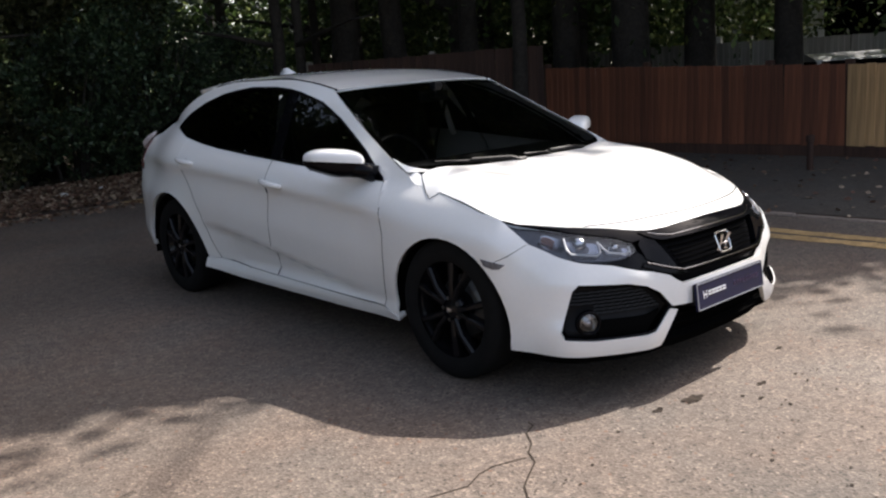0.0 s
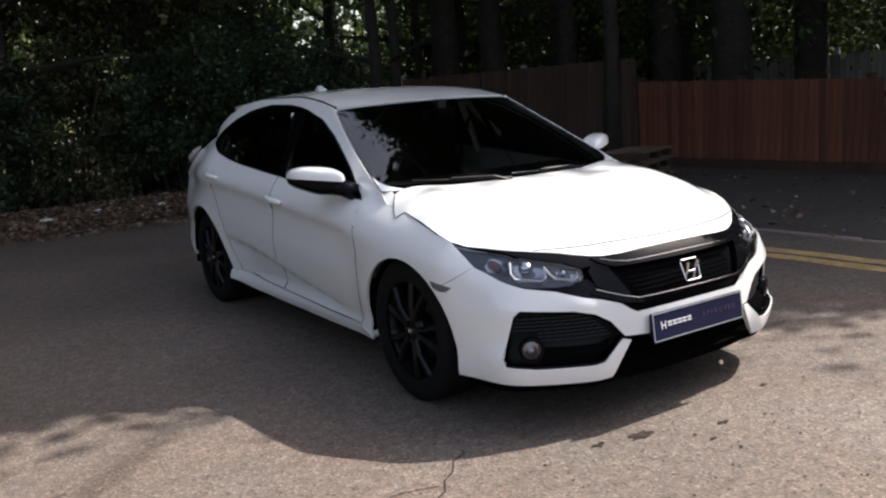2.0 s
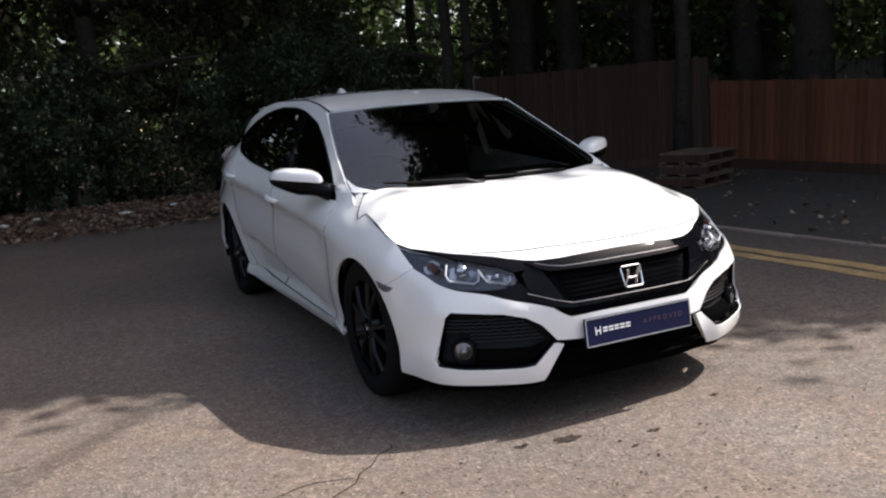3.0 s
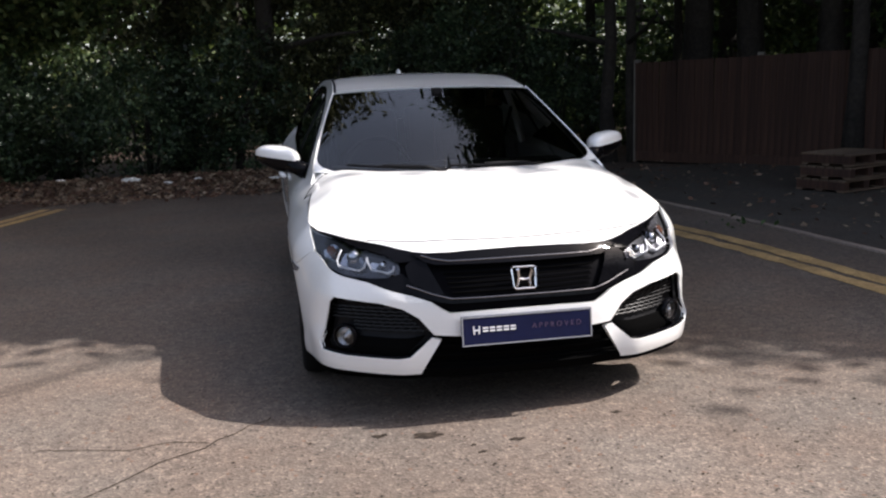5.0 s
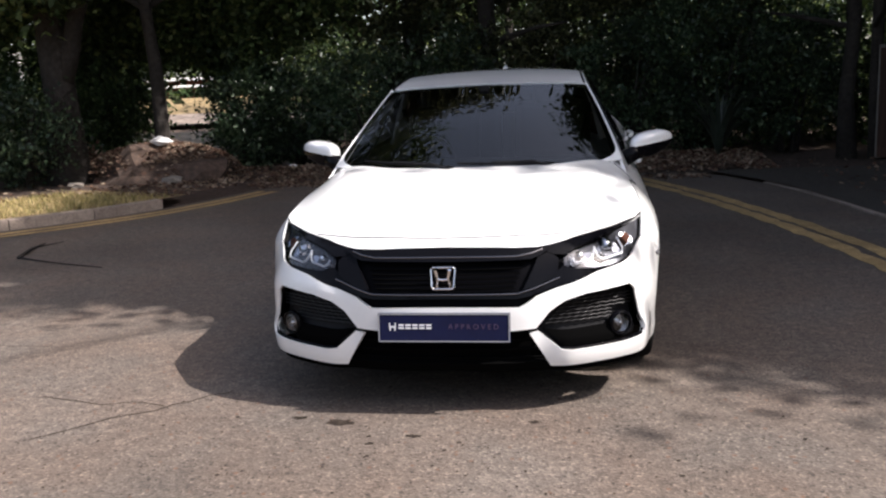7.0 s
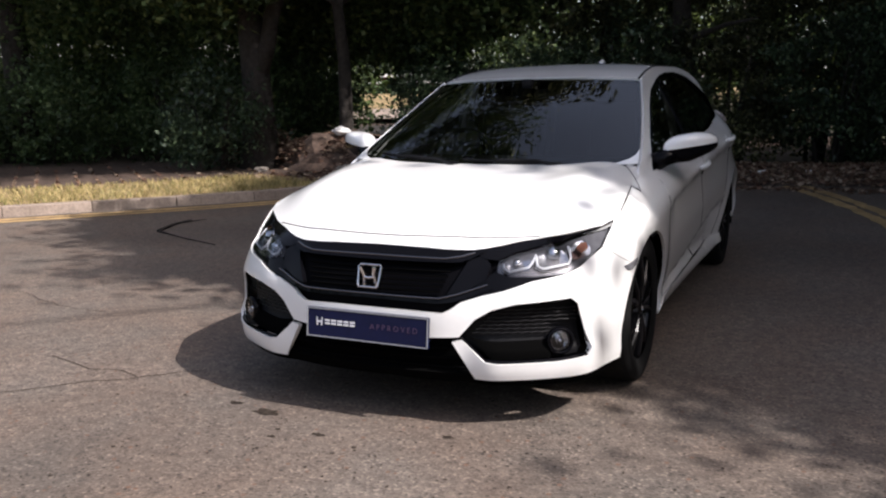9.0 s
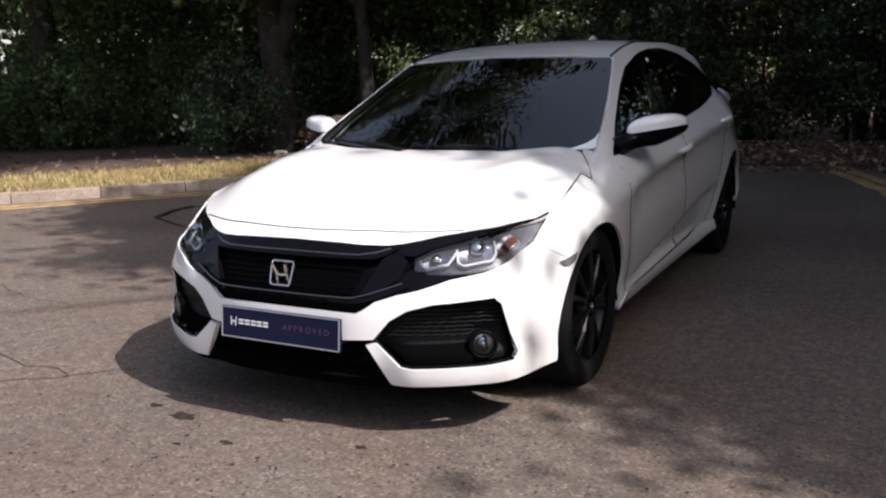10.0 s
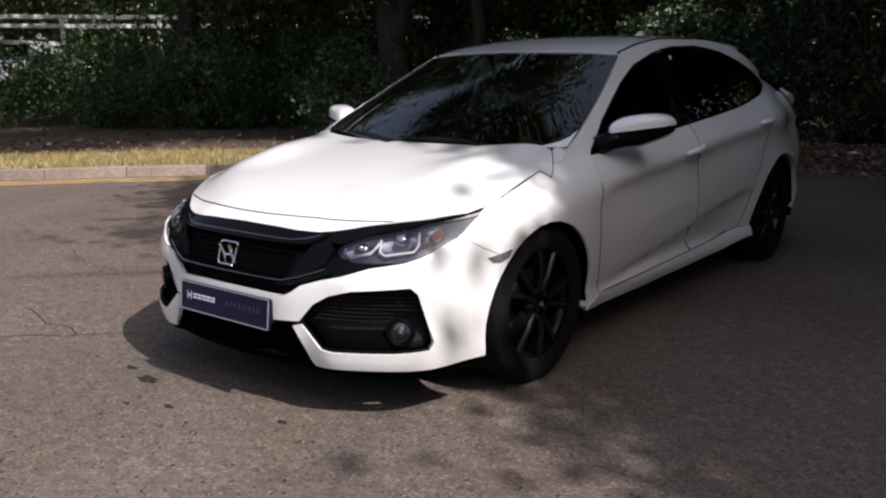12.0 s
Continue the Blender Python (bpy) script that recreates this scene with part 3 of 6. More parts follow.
# windscreen with black border and wipers
pane = panel("windscreen", screen_both, [(-.985, .0), (.985, .0), (.985, .97), (.5, .985), (0, .99), (-.5, .985), (-.985, .97)], SCREEN, car, "tinted windscreen reflecting trees", sides=(0,), res=.04, thick=0, aspect=(.65, .85))[0]
pane.visible_shadow = False
for band_poly in ([(-.985, .0), (.985, .0), (.985, .06), (.5, .07), (-.5, .07), (-.985, .06)], [(-.985, .93), (0, .955), (.985, .93), (.985, .965), (0, .985), (-.985, .965)], [(.945, .06), (.985, .06), (.985, .93), (.955, .93)], [(-.945, .06), (-.985, .06), (-.985, .93), (-.955, .93)]):
    part("screen_border", mesh_of("screen_border", *sheet(screen_both, band_poly, res=.03, out=-.004, thick=0, aspect=(.65, .85)), VOID), VOID, pane)
for sx in (1, -1):
    part("screen_corner", mesh_of("screen_corner", *sheet(screen_both, [(sx * u, v) for u, v in ((.82, .0), (.986, .0), (.986, .15), (.968, .09), (.935, .05), (.88, .022))], res=.02, out=.003, thick=.006, aspect=(.65, .85)), PAINT), PAINT, car, "white panel at the foot of the windscreen pillar")
part("mirror_mount", box(.06, .05, .09, .01, m=Matrix.Translation((0, -.40, 1.25))), TRIM, pane)
part("inner_mirror", box(.22, .02, .06, .012, m=Matrix.Translation((0, -.37, 1.215)) @ Matrix.Rotation(radians(-12), 4, "X")), TRIM, pane)
for u0, u1, v0, v1 in ((.55, -.10, .012, .045), (-.12, -.78, .012, .065)):
    run = [screen_both(u0 + (u1 - u0) * k / 14, v0 + (v1 - v0) * k / 14) + Vector((0, -.010, .012)) for k in range(15)]
    arm = part("wiper", tube(run, .006, 6), TRIM, car, "black windscreen wiper")
    part("wiper_arm", tube([run[0] + Vector((0, -.02, -.02)), run[3] + Vector((0, -.012, .010)), run[9] + Vector((0, -.006, .008))], [.010, .008, .006], 6), TRIM, arm)

# roof
roof_panel = panel("roof", roof_both, [(-.985, .004), (0, .004), (.985, .004), (.985, .35), (.985, .655), (0, .655), (-.985, .655), (-.985, .35)], PAINT, car, "white roof", sides=(0,), res=.05, thick=.015, aspect=(.57, 2.2))[0]
part("spoiler", mesh_of("spoiler", *sheet(lambda u, w: roof_both(u, .645) + Vector((0, w * .30, -.025 * w * w)), [(-.99, 0), (0, 0), (.99, 0), (.97, .75), (.5, .95), (0, 1), (-.5, .95), (-.97, .75)], res=.04, out=.003, thick=.03, aspect=(.57, .3)), PAINT), PAINT, roof_panel, "white rear roof spoiler")
for sx in (1, -1):
    part("roof_strip", tube([roof(.975, v / 30) * 1.0 if sx > 0 else Vector((-roof(.975, v / 30).x, *roof(.975, v / 30)[1:])) for v in range(20)], .0065, 6), TRIM, roof_panel, "black roof moulding strip")
bm = bmesh.new()
for k, (w, y0, y1) in enumerate(((.030, 1.02, 1.20), (.026, 1.035, 1.195), (.014, 1.08, 1.185), (.006, 1.12, 1.175))):
    z = 1.388 + (0, .016, .034, .052)[k]
    ring_v = [bm.verts.new((sx * w * f, y0 + (y1 - y0) * g, z)) for sx, f, g in ((1, .1, 0), (1, 1, .5), (1, .9, 1), (-1, .9, 1), (-1, 1, .5), (-1, .1, 0))]
    if k:
        for j in range(6):
            bm.faces.new((prev[j], prev[(j + 1) % 6], ring_v[(j + 1) % 6], ring_v[j]))
    prev = ring_v
bm.faces.new(prev)
part("antenna", bm, PAINT, car, "white shark-fin antenna", True)

# body sides
GLASS_LINE = [(1.42, 1.10), (1.27, 1.18), (1.09, 1.25), (.9, 1.295), (.75, 1.313), (.59, 1.325), (.33, 1.318), (.18, 1.303), (.06, 1.283), (-.18, 1.225), (-.38, 1.142), (-.52, 1.07), (-.667, .99), (-.79, .908), (-.868, .860)]
GLASS_FOOT = [(-.5, .893), (-.127, .919), (.1, .937), (.43, .961), (.75, .986), (1.0, 1.014), (1.2, 1.046)]
DOOR_FRONT = [(-.868, .860), (-.925, .75), (-.942, .62), (-.925, .45), (-.89, .31), (-.872, .262)]
DOOR_MID = [(.10, .937), (.095, .75), (.115, .50), (.15, .275)]
DOOR_REAR = [(1.17, 1.041), (1.12, .88), (1.00, .735), (.89, .58), (.845, .42), (.80, .305)]
fender_poly = side([(-1.045, .868), (-1.02, .887), (-.985, .901), (-.93, .885), (-.868, .860)] + DOOR_FRONT[1:] + [(-.975, .235), (-.985, .205)] + FRONT_ARCH[::-1][1:len(FRONT_ARCH) - MARK]) + [(1.15, .567), (1.075, .602), (1.0, .650), (1.06, .688), (1.15, .741)] + side([(-1.55, .757), (-1.45, .783), (-1.35, .805), (-1.25, .823), (-1.14, .840), (-1.085, .847)])
panel("front_wing", skin, fender_poly, PAINT, car, "white front wing", res=.025, gap=.001)
panel("cowl_corner", skin, side([(-1.065, .855), (-1.03, .878), (-.96, .893), (-.90, .870), (-.93, .80), (-1.05, .80), (-1.10, .84)]), PAINT, car, res=.03, out=-.004, thick=0)
front_doors = panel("front_door", skin, side(DOOR_FRONT + [(-.47, .264)] + DOOR_MID[::-1] + GLASS_FOOT[1::-1]), PAINT, car, "white front door", res=.025, gap=.0016)
rear_doors = panel("rear_door", skin, side(DOOR_MID + [(.45, .283), (.70, .298)] + DOOR_REAR[::-1] + GLASS_FOOT[5:2:-1]), PAINT, car, "white rear door", res=.025, gap=.0016)
panel("sill", skin, side([(-.985, .205), (-.975, .235), (-.872, .259), (-.47, .261), (.15, .272), (.45, .280), (.70, .295), (.80, .302), (.925, .30), (.945, .24), (.55, .214), (.1, .203), (-.45, .198)]), PAINT, car, "white side sill", res=.025, gap=.001, out=.006, thick=.05)
rail = [(rail_y(v / 20), rail_z(v / 20)) for v in range(0, 21)]
edge = [(glass_y(v / 8), glass_z(v / 8)) for v in range(0, 8)]
body_poly = edge + rail + [(1.92, 1.03), (1.915, .93), (1.95, .78), (1.95, .70), (1.78, .64), (1.745, .55)] + REAR_ARCH[::-1] + [(.925, .30), (.80, .305)] + DOOR_REAR[-2::-1] + [(1.2, 1.046)] + GLASS_LINE
shells = panel("body_side", skin, side(body_poly), PAINT, car, "white body side with roof pillars", res=.03, gap=.001, thick=.02)
panel("rear_bumper", skin, side([(1.735, .30), (1.75, .55), (1.785, .637)]) + [(s_y(1.95), .70), (PS[-1], .70), (PS[-1], .28), (s_y(1.95), .29), (s_y(1.76), .295)], PAINT, car, "white rear bumper", res=.05, thick=.02)
panel("tail_lamp", skin, side([(1.918, .935), (1.925, 1.03)]) + [(5.2, 1.05), (5.2, .90)] + side([(1.955, .81)]), RED_LENS, car, "red tail lamp", res=.03, out=.003, thick=.02)
panel("tailgate", skin, [(s_y(1.95), .80), (5.2, .90), (5.2, 1.05), (PS[-1] - .01, 1.05), (PS[-1] - .01, .70), (s_y(1.95), .70)], PAINT, car, "white tailgate", res=.06)
CLEAR_LAMP = material("clear_lamp", (0.42, 0.38, 0.38), 0.15, vary=((60, .3),))
for sx in (1, -1):
    part("tail_lamp_wing", tube([(sx * .670, 1.86, 1.065), (sx * .705, 1.905, 1.03), (sx * .722, 1.945, .992), (sx * .715, 1.97, .96)], [.008, .018, .024, .014], 10), CLEAR_LAMP, car, "pale clear wing of the tail lamp", True)
bm = bmesh.new()
top = [bm.verts.new(roof_both(u / 8, .66)) for u in range(-8, 9)]
foot = [bm.verts.new(skin((PS[-1] - .02 - .9 * (1 - abs(u) / 8) * 0 - .95 * abs(u) / 8) * (1 if u >= 0 else -1), 1.04)) for u in range(-8, 9)]
for k in range(16):
    bm.faces.new((top[k], top[k + 1], foot[k + 1], foot[k]))
part("rear_window", bm, VOID, car, "dark rear window", True)

for n, sx in enumerate((1, -1)):
    for line, owner in ((DOOR_FRONT[1:], front_doors[n]), (DOOR_MID, rear_doors[n]), (DOOR_REAR[1:], rear_doors[n]), ([(y, hood_e(y) + .001) for y in (-1.56, -1.45, -1.35, -1.25)], bonnet)):
        run = [(a[0] + (b[0] - a[0]) * k / 5, a[1] + (b[1] - a[1]) * k / 5) for a, b in zip(line, line[1:]) for k in range(5)] + [line[-1]]
        run = [ring(s_y(y), z) for y, z in run]
        part("panel_gap", tube([Vector((sx * (p.x - .0010), p.y, p.z)) for p in run], .0018 if owner is bonnet else .0026, 6), VOID, owner, "dark gap between body panels")
    flip = (lambda v: v) if sx > 0 else (lambda v: Vector((-v.x, v.y, v.z)))
    outline = [flip(skin(s_y(y), z)) + Vector((-sx * .002, 0, 0)) for y, z in fine(GLASS_LINE + GLASS_FOOT, .03)]
    part("window_trim", tube(outline + outline[:1], .0085, 8, caps=False), GLOSS, shells[n], "black window surround")
    front_pane = side([(.06, .938), (.10, 1.30), (.06, 1.283), (-.18, 1.225), (-.38, 1.142), (-.52, 1.07), (-.667, .99), (-.70, .878), (-.5, .893), (-.127, .919)])
    rear_pane = side([(.13, .94), (.43, .961), (.75, .986), (1.0, 1.014), (1.2, 1.046), (1.42, 1.10), (1.27, 1.18), (1.09, 1.25), (.9, 1.295), (.75, 1.313), (.59, 1.325), (.33, 1.318), (.17, 1.305)])
    for poly, mat, owner, nm in ((front_pane, WINDOW, front_doors[n], "side_window"), (rear_pane, PRIVACY, rear_doors[n], "rear_side_window")):
        v, f = sheet(skin, poly, res=.04, out=-.010, thick=0)
        part(nm, mesh_of(nm, [flip(p) for p in v], f if sx > 0 else [tuple(reversed(k)) for k in f], mat), mat, owner, "dark tinted window glass").visible_shadow = False
    for poly, nm in ((side([(.05, .936), (.14, .940), (.185, 1.306), (.09, 1.292)]), "door_pillar"), (side([(-.868, .860), (-.69, .877), (-.655, .996), (-.79, .908)]), "mirror_triangle")):
        v, f = sheet(skin, poly, res=.03, out=-.004, thick=.006)
        part(nm, mesh_of(nm, [flip(p) for p in v], f if sx > 0 else [tuple(reversed(k)) for k in f], GLOSS), GLOSS, shells[n], "black pillar trim")
    for (y, z), owner in (((.02, .812), front_doors[n]), ((1.02, .905), rear_doors[n])):
        c = flip(skin(s_y(y), z))
        cup = part("handle_cup", lathe([(.0, .0), (.03, .002), (.042, .010)], 20, m=Matrix.Translation(c - Vector((sx * .004, 0, .004))) @ Matrix.Rotation(0 if sx < 0 else math.pi, 4, "Z") @ Matrix.Diagonal((1, 1.3, .75, 1))), PAINT, owner, smooth_faces=True)
        run = [c + Vector((sx * (.012 + .020 * (1 - (k / 4 - 1) ** 2)), .105 * (k / 4 - 1), .012 * (k / 4 - 1) + .004)) for k in range(9)]
        part("door_handle", tube(run, [.010, .014, .016, .017, .017, .017, .016, .014, .010], 10), PAINT, owner, "white pull handle", True)

    # door mirror
    stem = part("door_mirror", tube([(sx * .765, -.79, .885), (sx * .82, -.755, .912), (sx * .88, -.70, .928)], [.046, .040, .042], 12), GLOSS, car, "door mirror with white cap and black base", True)
    for nm, mat, grow, z0, z1 in (("mirror_cap", PAINT, 1.0, .958, 1.2), ("mirror_base", GLOSS, .985, .8, .956)):
        bm = bmesh.new()
        bmesh.ops.create_uvsphere(bm, u_segments=40, v_segments=26, radius=1)
        for v in bm.verts:
            x, y, z = (math.copysign(abs(k) ** .55, k) for k in v.co)
            back = .055 if y > 0 else .105
            wide = 1 - .30 * max(0, x) ** 1.5
            high = (.066 * (1 - .30 * max(0, x) ** 2) * (1 - .20 * max(0, -x) ** 3) if z > 0 else .072 * (1 - .50 * max(0, x)))
            v.co = Vector((sx * (.914 + .116 * grow * x), -.640 + .055 * x + back * grow * y * wide, .957 + .015 * x + high * grow * z))
        bmesh.ops.bisect_plane(bm, geom=bm.verts[:] + bm.edges[:] + bm.faces[:], plane_co=(sx * .914, 0, z0 if z0 > .9 else z1), plane_no=(-sx * .15, 0, 1), clear_inner=z0 > .9, clear_outer=z0 < .9)
        part(nm, bm, mat, stem, "white mirror cap" if mat is PAINT else "black mirror base", True)
    part("mirror_glass", box(.18, .004, .075, .03, 3, m=Matrix.Translation((sx * .91, -.587, .957))), MIRROR, stem)

    # wheel wells
    for wy, wa in ((-1.352, .378), (1.335, .405)):
        bm = bmesh.new()
        rows = [[bm.verts.new((sx * x, wy + wa * math.sin(t), .285 + wa * math.cos(t))) for x in (.835, .60)] for t in (radians(-96 + 192 * k / 24) for k in range(25))]
        for a, b in zip(rows, rows[1:]):
            bm.faces.new((a[0], a[1], b[1], b[0]))
        wall = [r[1] for r in rows]
        bm.faces.new(wall)
        part("wheel_liner", bm, VOID, car, "dark wheel arch liner")

part("underbody", box(1.24, 3.9, .26, .02, m=Matrix.Translation((0, .05, .31))), VOID, car, "dark underbody")
part("bumper_core", box(1.08, .50, .30, .02, m=Matrix.Translation((0, -1.80, .37))), VOID, car)
part("undertray", box(1.06, .46, .02, .004, m=Matrix.Translation((0, -1.84, .235))), VOID, car)
part("undertray", box(1.36, .26, .02, .004, m=Matrix.Translation((0, -1.80, .262))), VOID, car)
part("engine_bay", box(1.1, .8, .25, .02, m=Matrix.Translation((0, -1.50, .52))), VOID, car)

# wheels
wheel = None
for sx, wy, steer in ((1, -1.3485, 0), (-1, -1.3485, 0), (1, 1.375, 0), (-1, 1.375, 0)):
    place = Matrix.Translation((sx * (.745 if wy < 0 else .722), wy, .318)) @ Matrix.Rotation(0 if sx > 0 else math.pi, 4, "Z")
    if wheel is None:
        wheel = part("wheel", lathe([(.222, .095), (.228, .088), (.216, .075), (.205, .02), (.195, -.09)], 56), ALLOY, car, "black multi-spoke alloy wheel", True)
        tyre = part("tyre", lathe([(.214, -.10), (.25, -.112), (.295, -.108), (.314, -.092), (.318, -.05), (.318, .05), (.314, .092), (.300, .106), (.27, .112), (.24, .108), (.218, .098)], 72), RUBBER, wheel, "black rubber tyre", True)
        for k in range(5):
            for d in (-1, 1):
                a = 2 * math.pi * k / 5 + d * .17
                b = 2 * math.pi * k / 5 + d * .20
                pts = [(.088, .045 * math.cos(a), .045 * math.sin(a)), (.095, .12 * math.cos(b), .12 * math.sin(b)), (.086, .216 * math.cos(b + d * .06), .216 * math.sin(b + d * .06))]
                bm = bmesh.new()
                rows = []
                for (x, y, z), w in zip(pts, (.016, .012, .018)):
                    t = Vector((0, -z, y)).normalized()
                    c = Vector((x, y, z))
                    rows.append([bm.verts.new(c + t * w), bm.verts.new(c + t * w * .5 + Vector((.010, 0, 0))), bm.verts.new(c - t * w * .5 + Vector((.010, 0, 0))), bm.verts.new(c - t * w), bm.verts.new(c - t * w - Vector((.035, 0, 0))), bm.verts.new(c + t * w - Vector((.035, 0, 0)))])
                for p, q in zip(rows, rows[1:]):
                    for j in range(6):
                        bm.faces.new((p[j], p[(j + 1) % 6], q[(j + 1) % 6], q[j]))
                bm.faces.new(rows[0]), bm.faces.new(rows[-1])
                part("spoke", bm, ALLOY, wheel)
        part("hub", lathe([(.0, .100), (.022, .099), (.030, .094), (.058, .090), (.070, .06), (.07, .0)], 32), ALLOY, wheel, smooth_faces=True)
        part("hub_mark", box(.002, .022, .018, .003, m=Matrix.Translation((.1005, 0, 0))), CHROME, wheel)
        for k in range(5):
            a = 2 * math.pi * (k + .5) / 5
            part("wheel_bolt", lathe([(0, .097), (.009, .096), (.011, .08)], 8, m=Matrix.Translation((-.004, .052 * math.cos(a), .052 * math.sin(a)))), STEEL, wheel)
        part("brake_disc", lathe([(.06, .012), (.140, .012), (.140, -.012), (.06, -.012)], 40), STEEL, wheel, "steel brake disc", True)
        wheel.matrix_local = place
    else:
        copy = copy_thing(wheel, place)

# cabin
part("cabin_floor", box(1.3, 2.9, .06, .02, m=Matrix.Translation((0, .35, .45))), FABRIC, car)
part("dashboard", box(1.34, .36, .22, .08, 4, m=Matrix.Translation((0, -.80, .78)) @ Matrix.Rotation(radians(8), 4, "X")), TRIM, car, "dark dashboard")
part("dash_top", box(1.30, .45, .04, .015, 2, m=Matrix.Translation((0, -.90, .865))), TRIM, car)
bm = bmesh.new()
turn = Matrix.Translation((-.36, -.50, .86)) @ Matrix.Rotation(radians(65), 4, "X")
ringp = [turn @ Vector((.18 * math.cos(a), .18 * math.sin(a), 0)) for a in (2 * math.pi * k / 28 for k in range(29))]
steer = part("steering_wheel", tube(ringp, .015, 8, caps=False), TRIM, car, "black steering wheel", True)
for a in (0, math.pi, -math.pi / 2):
    part("steering_spoke", tube([turn @ Vector((0, 0, -.02)), turn @ Vector((.17 * math.cos(a), .17 * math.sin(a), 0))], .016, 6), TRIM, steer)
for x, y, w in ((-.36, .12, .50), (.36, .12, .50), (-.33, .95, .60), (.33, .95, .60)):
    seat = part("seat", box(w, .52, .16, .06, 3, m=Matrix.Translation((x, y - .05, .58))), FABRIC, car, "dark fabric car seat")
    part("seat_back", box(w * .96, .14, .62, .06, 3, m=Matrix.Translation((x, y + .27, .86)) @ Matrix.Rotation(radians(-16), 4, "X")), FABRIC, seat)
    part("headrest", box(.26, .10, .17, .045, 3, m=Matrix.Translation((x, y + .38, 1.20)) @ Matrix.Rotation(radians(-14), 4, "X")), FABRIC, seat)
for sx in (1, -1):
    part("inner_pillar", tube([(sx * .68, .23, .93), (sx * .64, .25, 1.1), (sx * .585, .27, 1.27)], .022, 8), PALE_TRIM, car, "pale pillar lining")
    part("seat_belt", tube([(sx * .60, .20, 1.16), (sx * .55, .24, .95), (sx * .50, .28, .70)], .012, 6), TRIM, car)
part("head_lining", mesh_of("head_lining", *sheet(roof_both, [(-.95, .02), (0, .02), (.95, .02), (.95, .9), (0, .92), (-.95, .9)], res=.08, out=-.03, thick=0, aspect=(.57, 2.2)), FABRIC), FABRIC, car)


# ---- the place: materials ----
def stone_material(name, dark, light, scale, rough=0.85, patch=0.15, bump=0.5):
    """Bound stone chips: small cells of several shades, with broad patches over them."""
    m = material(name, light, rough)
    nt = m.node_tree
    b = nt.nodes["Principled BSDF"]
    coords = nt.nodes.new("ShaderNodeTexCoord")
    cells, broad, fine_noise = nt.nodes.new("ShaderNodeTexVoronoi"), nt.nodes.new("ShaderNodeTexNoise"), nt.nodes.new("ShaderNodeTexNoise")
    cells.inputs["Scale"].default_value = scale
    broad.inputs["Scale"].default_value, broad.inputs["Detail"].default_value = 0.7, 8
    fine_noise.inputs["Scale"].default_value, fine_noise.inputs["Detail"].default_value = scale * .16, 6
    for t in (cells, broad, fine_noise):
        nt.links.new(coords.outputs["Object"], t.inputs["Vector"])
    ramp = nt.nodes.new("ShaderNodeValToRGB")
    ramp.color_ramp.elements[0].color, ramp.color_ramp.elements[1].color = (*dark, 1), (*light, 1)
    ramp.color_ramp.elements[0].position, ramp.color_ramp.elements[1].position = 0.12, 0.90
    chip = ramp.color_ramp.elements.new(0.955)
    chip.color = (*[min(1, c * 1.32) for c in light], 1)
    pit = ramp.color_ramp.elements.new(0.04)
    pit.color = (*[c * .75 for c in dark], 1)
    sep = nt.nodes.new("ShaderNodeSeparateColor")
    nt.links.new(cells.outputs["Color"], sep.inputs[0])
    nt.links.new(sep.outputs[0], ramp.inputs[0])
    last = ramp.outputs[0]
    for tex, amount in ((broad, patch), (fine_noise, .20)):
        scale_node = nt.nodes.new("ShaderNodeMapRange")
        scale_node.inputs[1].default_value, scale_node.inputs[2].default_value = 0.32, 0.68
        scale_node.inputs[3].default_value, scale_node.inputs[4].default_value = 1 - amount, 1 + amount
        nt.links.new(tex.outputs["Fac"], scale_node.inputs[0])
        mul = nt.nodes.new("ShaderNodeMix")
        mul.data_type, mul.blend_type = "RGBA", "MULTIPLY"
        mul.inputs[0].default_value = 1
        nt.links.new(last, mul.inputs[6])
        nt.links.new(scale_node.outputs[0], mul.inputs[7])
        last = mul.outputs[2]
    # larger pale pebbles and dark pits, thinly spread
    for size, low, high, shade in ((62, .955, .965, [min(1, c * 1.6) for c in light]), (52, .90, .92, [c * .42 for c in dark]), (40, .955, .965, [light[0] * .85, light[1] * .62, light[2] * .52])):
        bits, pick, near, both_of, lay = (nt.nodes.new("ShaderNode" + k) for k in ("TexVoronoi", "SeparateColor", "MapRange", "Math", "Mix"))
        chance = nt.nodes.new("ShaderNodeMapRange")
        bits.inputs["Scale"].default_value = size
        nt.links.new(coords.outputs["Object"], bits.inputs["Vector"])
        nt.links.new(bits.outputs["Color"], pick.inputs[0])
        chance.inputs[1].default_value, chance.inputs[2].default_value = low, high
        nt.links.new(pick.outputs[1], chance.inputs[0])
        for k, v in enumerate((.30, .40, 1.0, 0.0)):
            near.inputs[k + 1].default_value = v
        nt.links.new(bits.outputs["Distance"], near.inputs[0])
        both_of.operation = "MULTIPLY"
        nt.links.new(chance.outputs[0], both_of.inputs[0])
        nt.links.new(near.outputs[0], both_of.inputs[1])
        lay.data_type = "RGBA"
        nt.links.new(both_of.outputs[0], lay.inputs[0])
        nt.links.new(last, lay.inputs[6])
        lay.inputs[7].default_value = (*shade, 1)
        last = lay.outputs[2]
    tone, tint = nt.nodes.new("ShaderNodeTexNoise"), nt.nodes.new("ShaderNodeMix")
    tone.inputs["Scale"].default_value, tone.inputs["Detail"].default_value = 1.9, 5
    nt.links.new(coords.outputs["Object"], tone.inputs["Vector"])
    hue = nt.nodes.new("ShaderNodeValToRGB")
    hue.color_ramp.elements[0].color, hue.color_ramp.elements[1].color = (.96, .99, 1.0, 1), (1.05, .985, .935, 1)
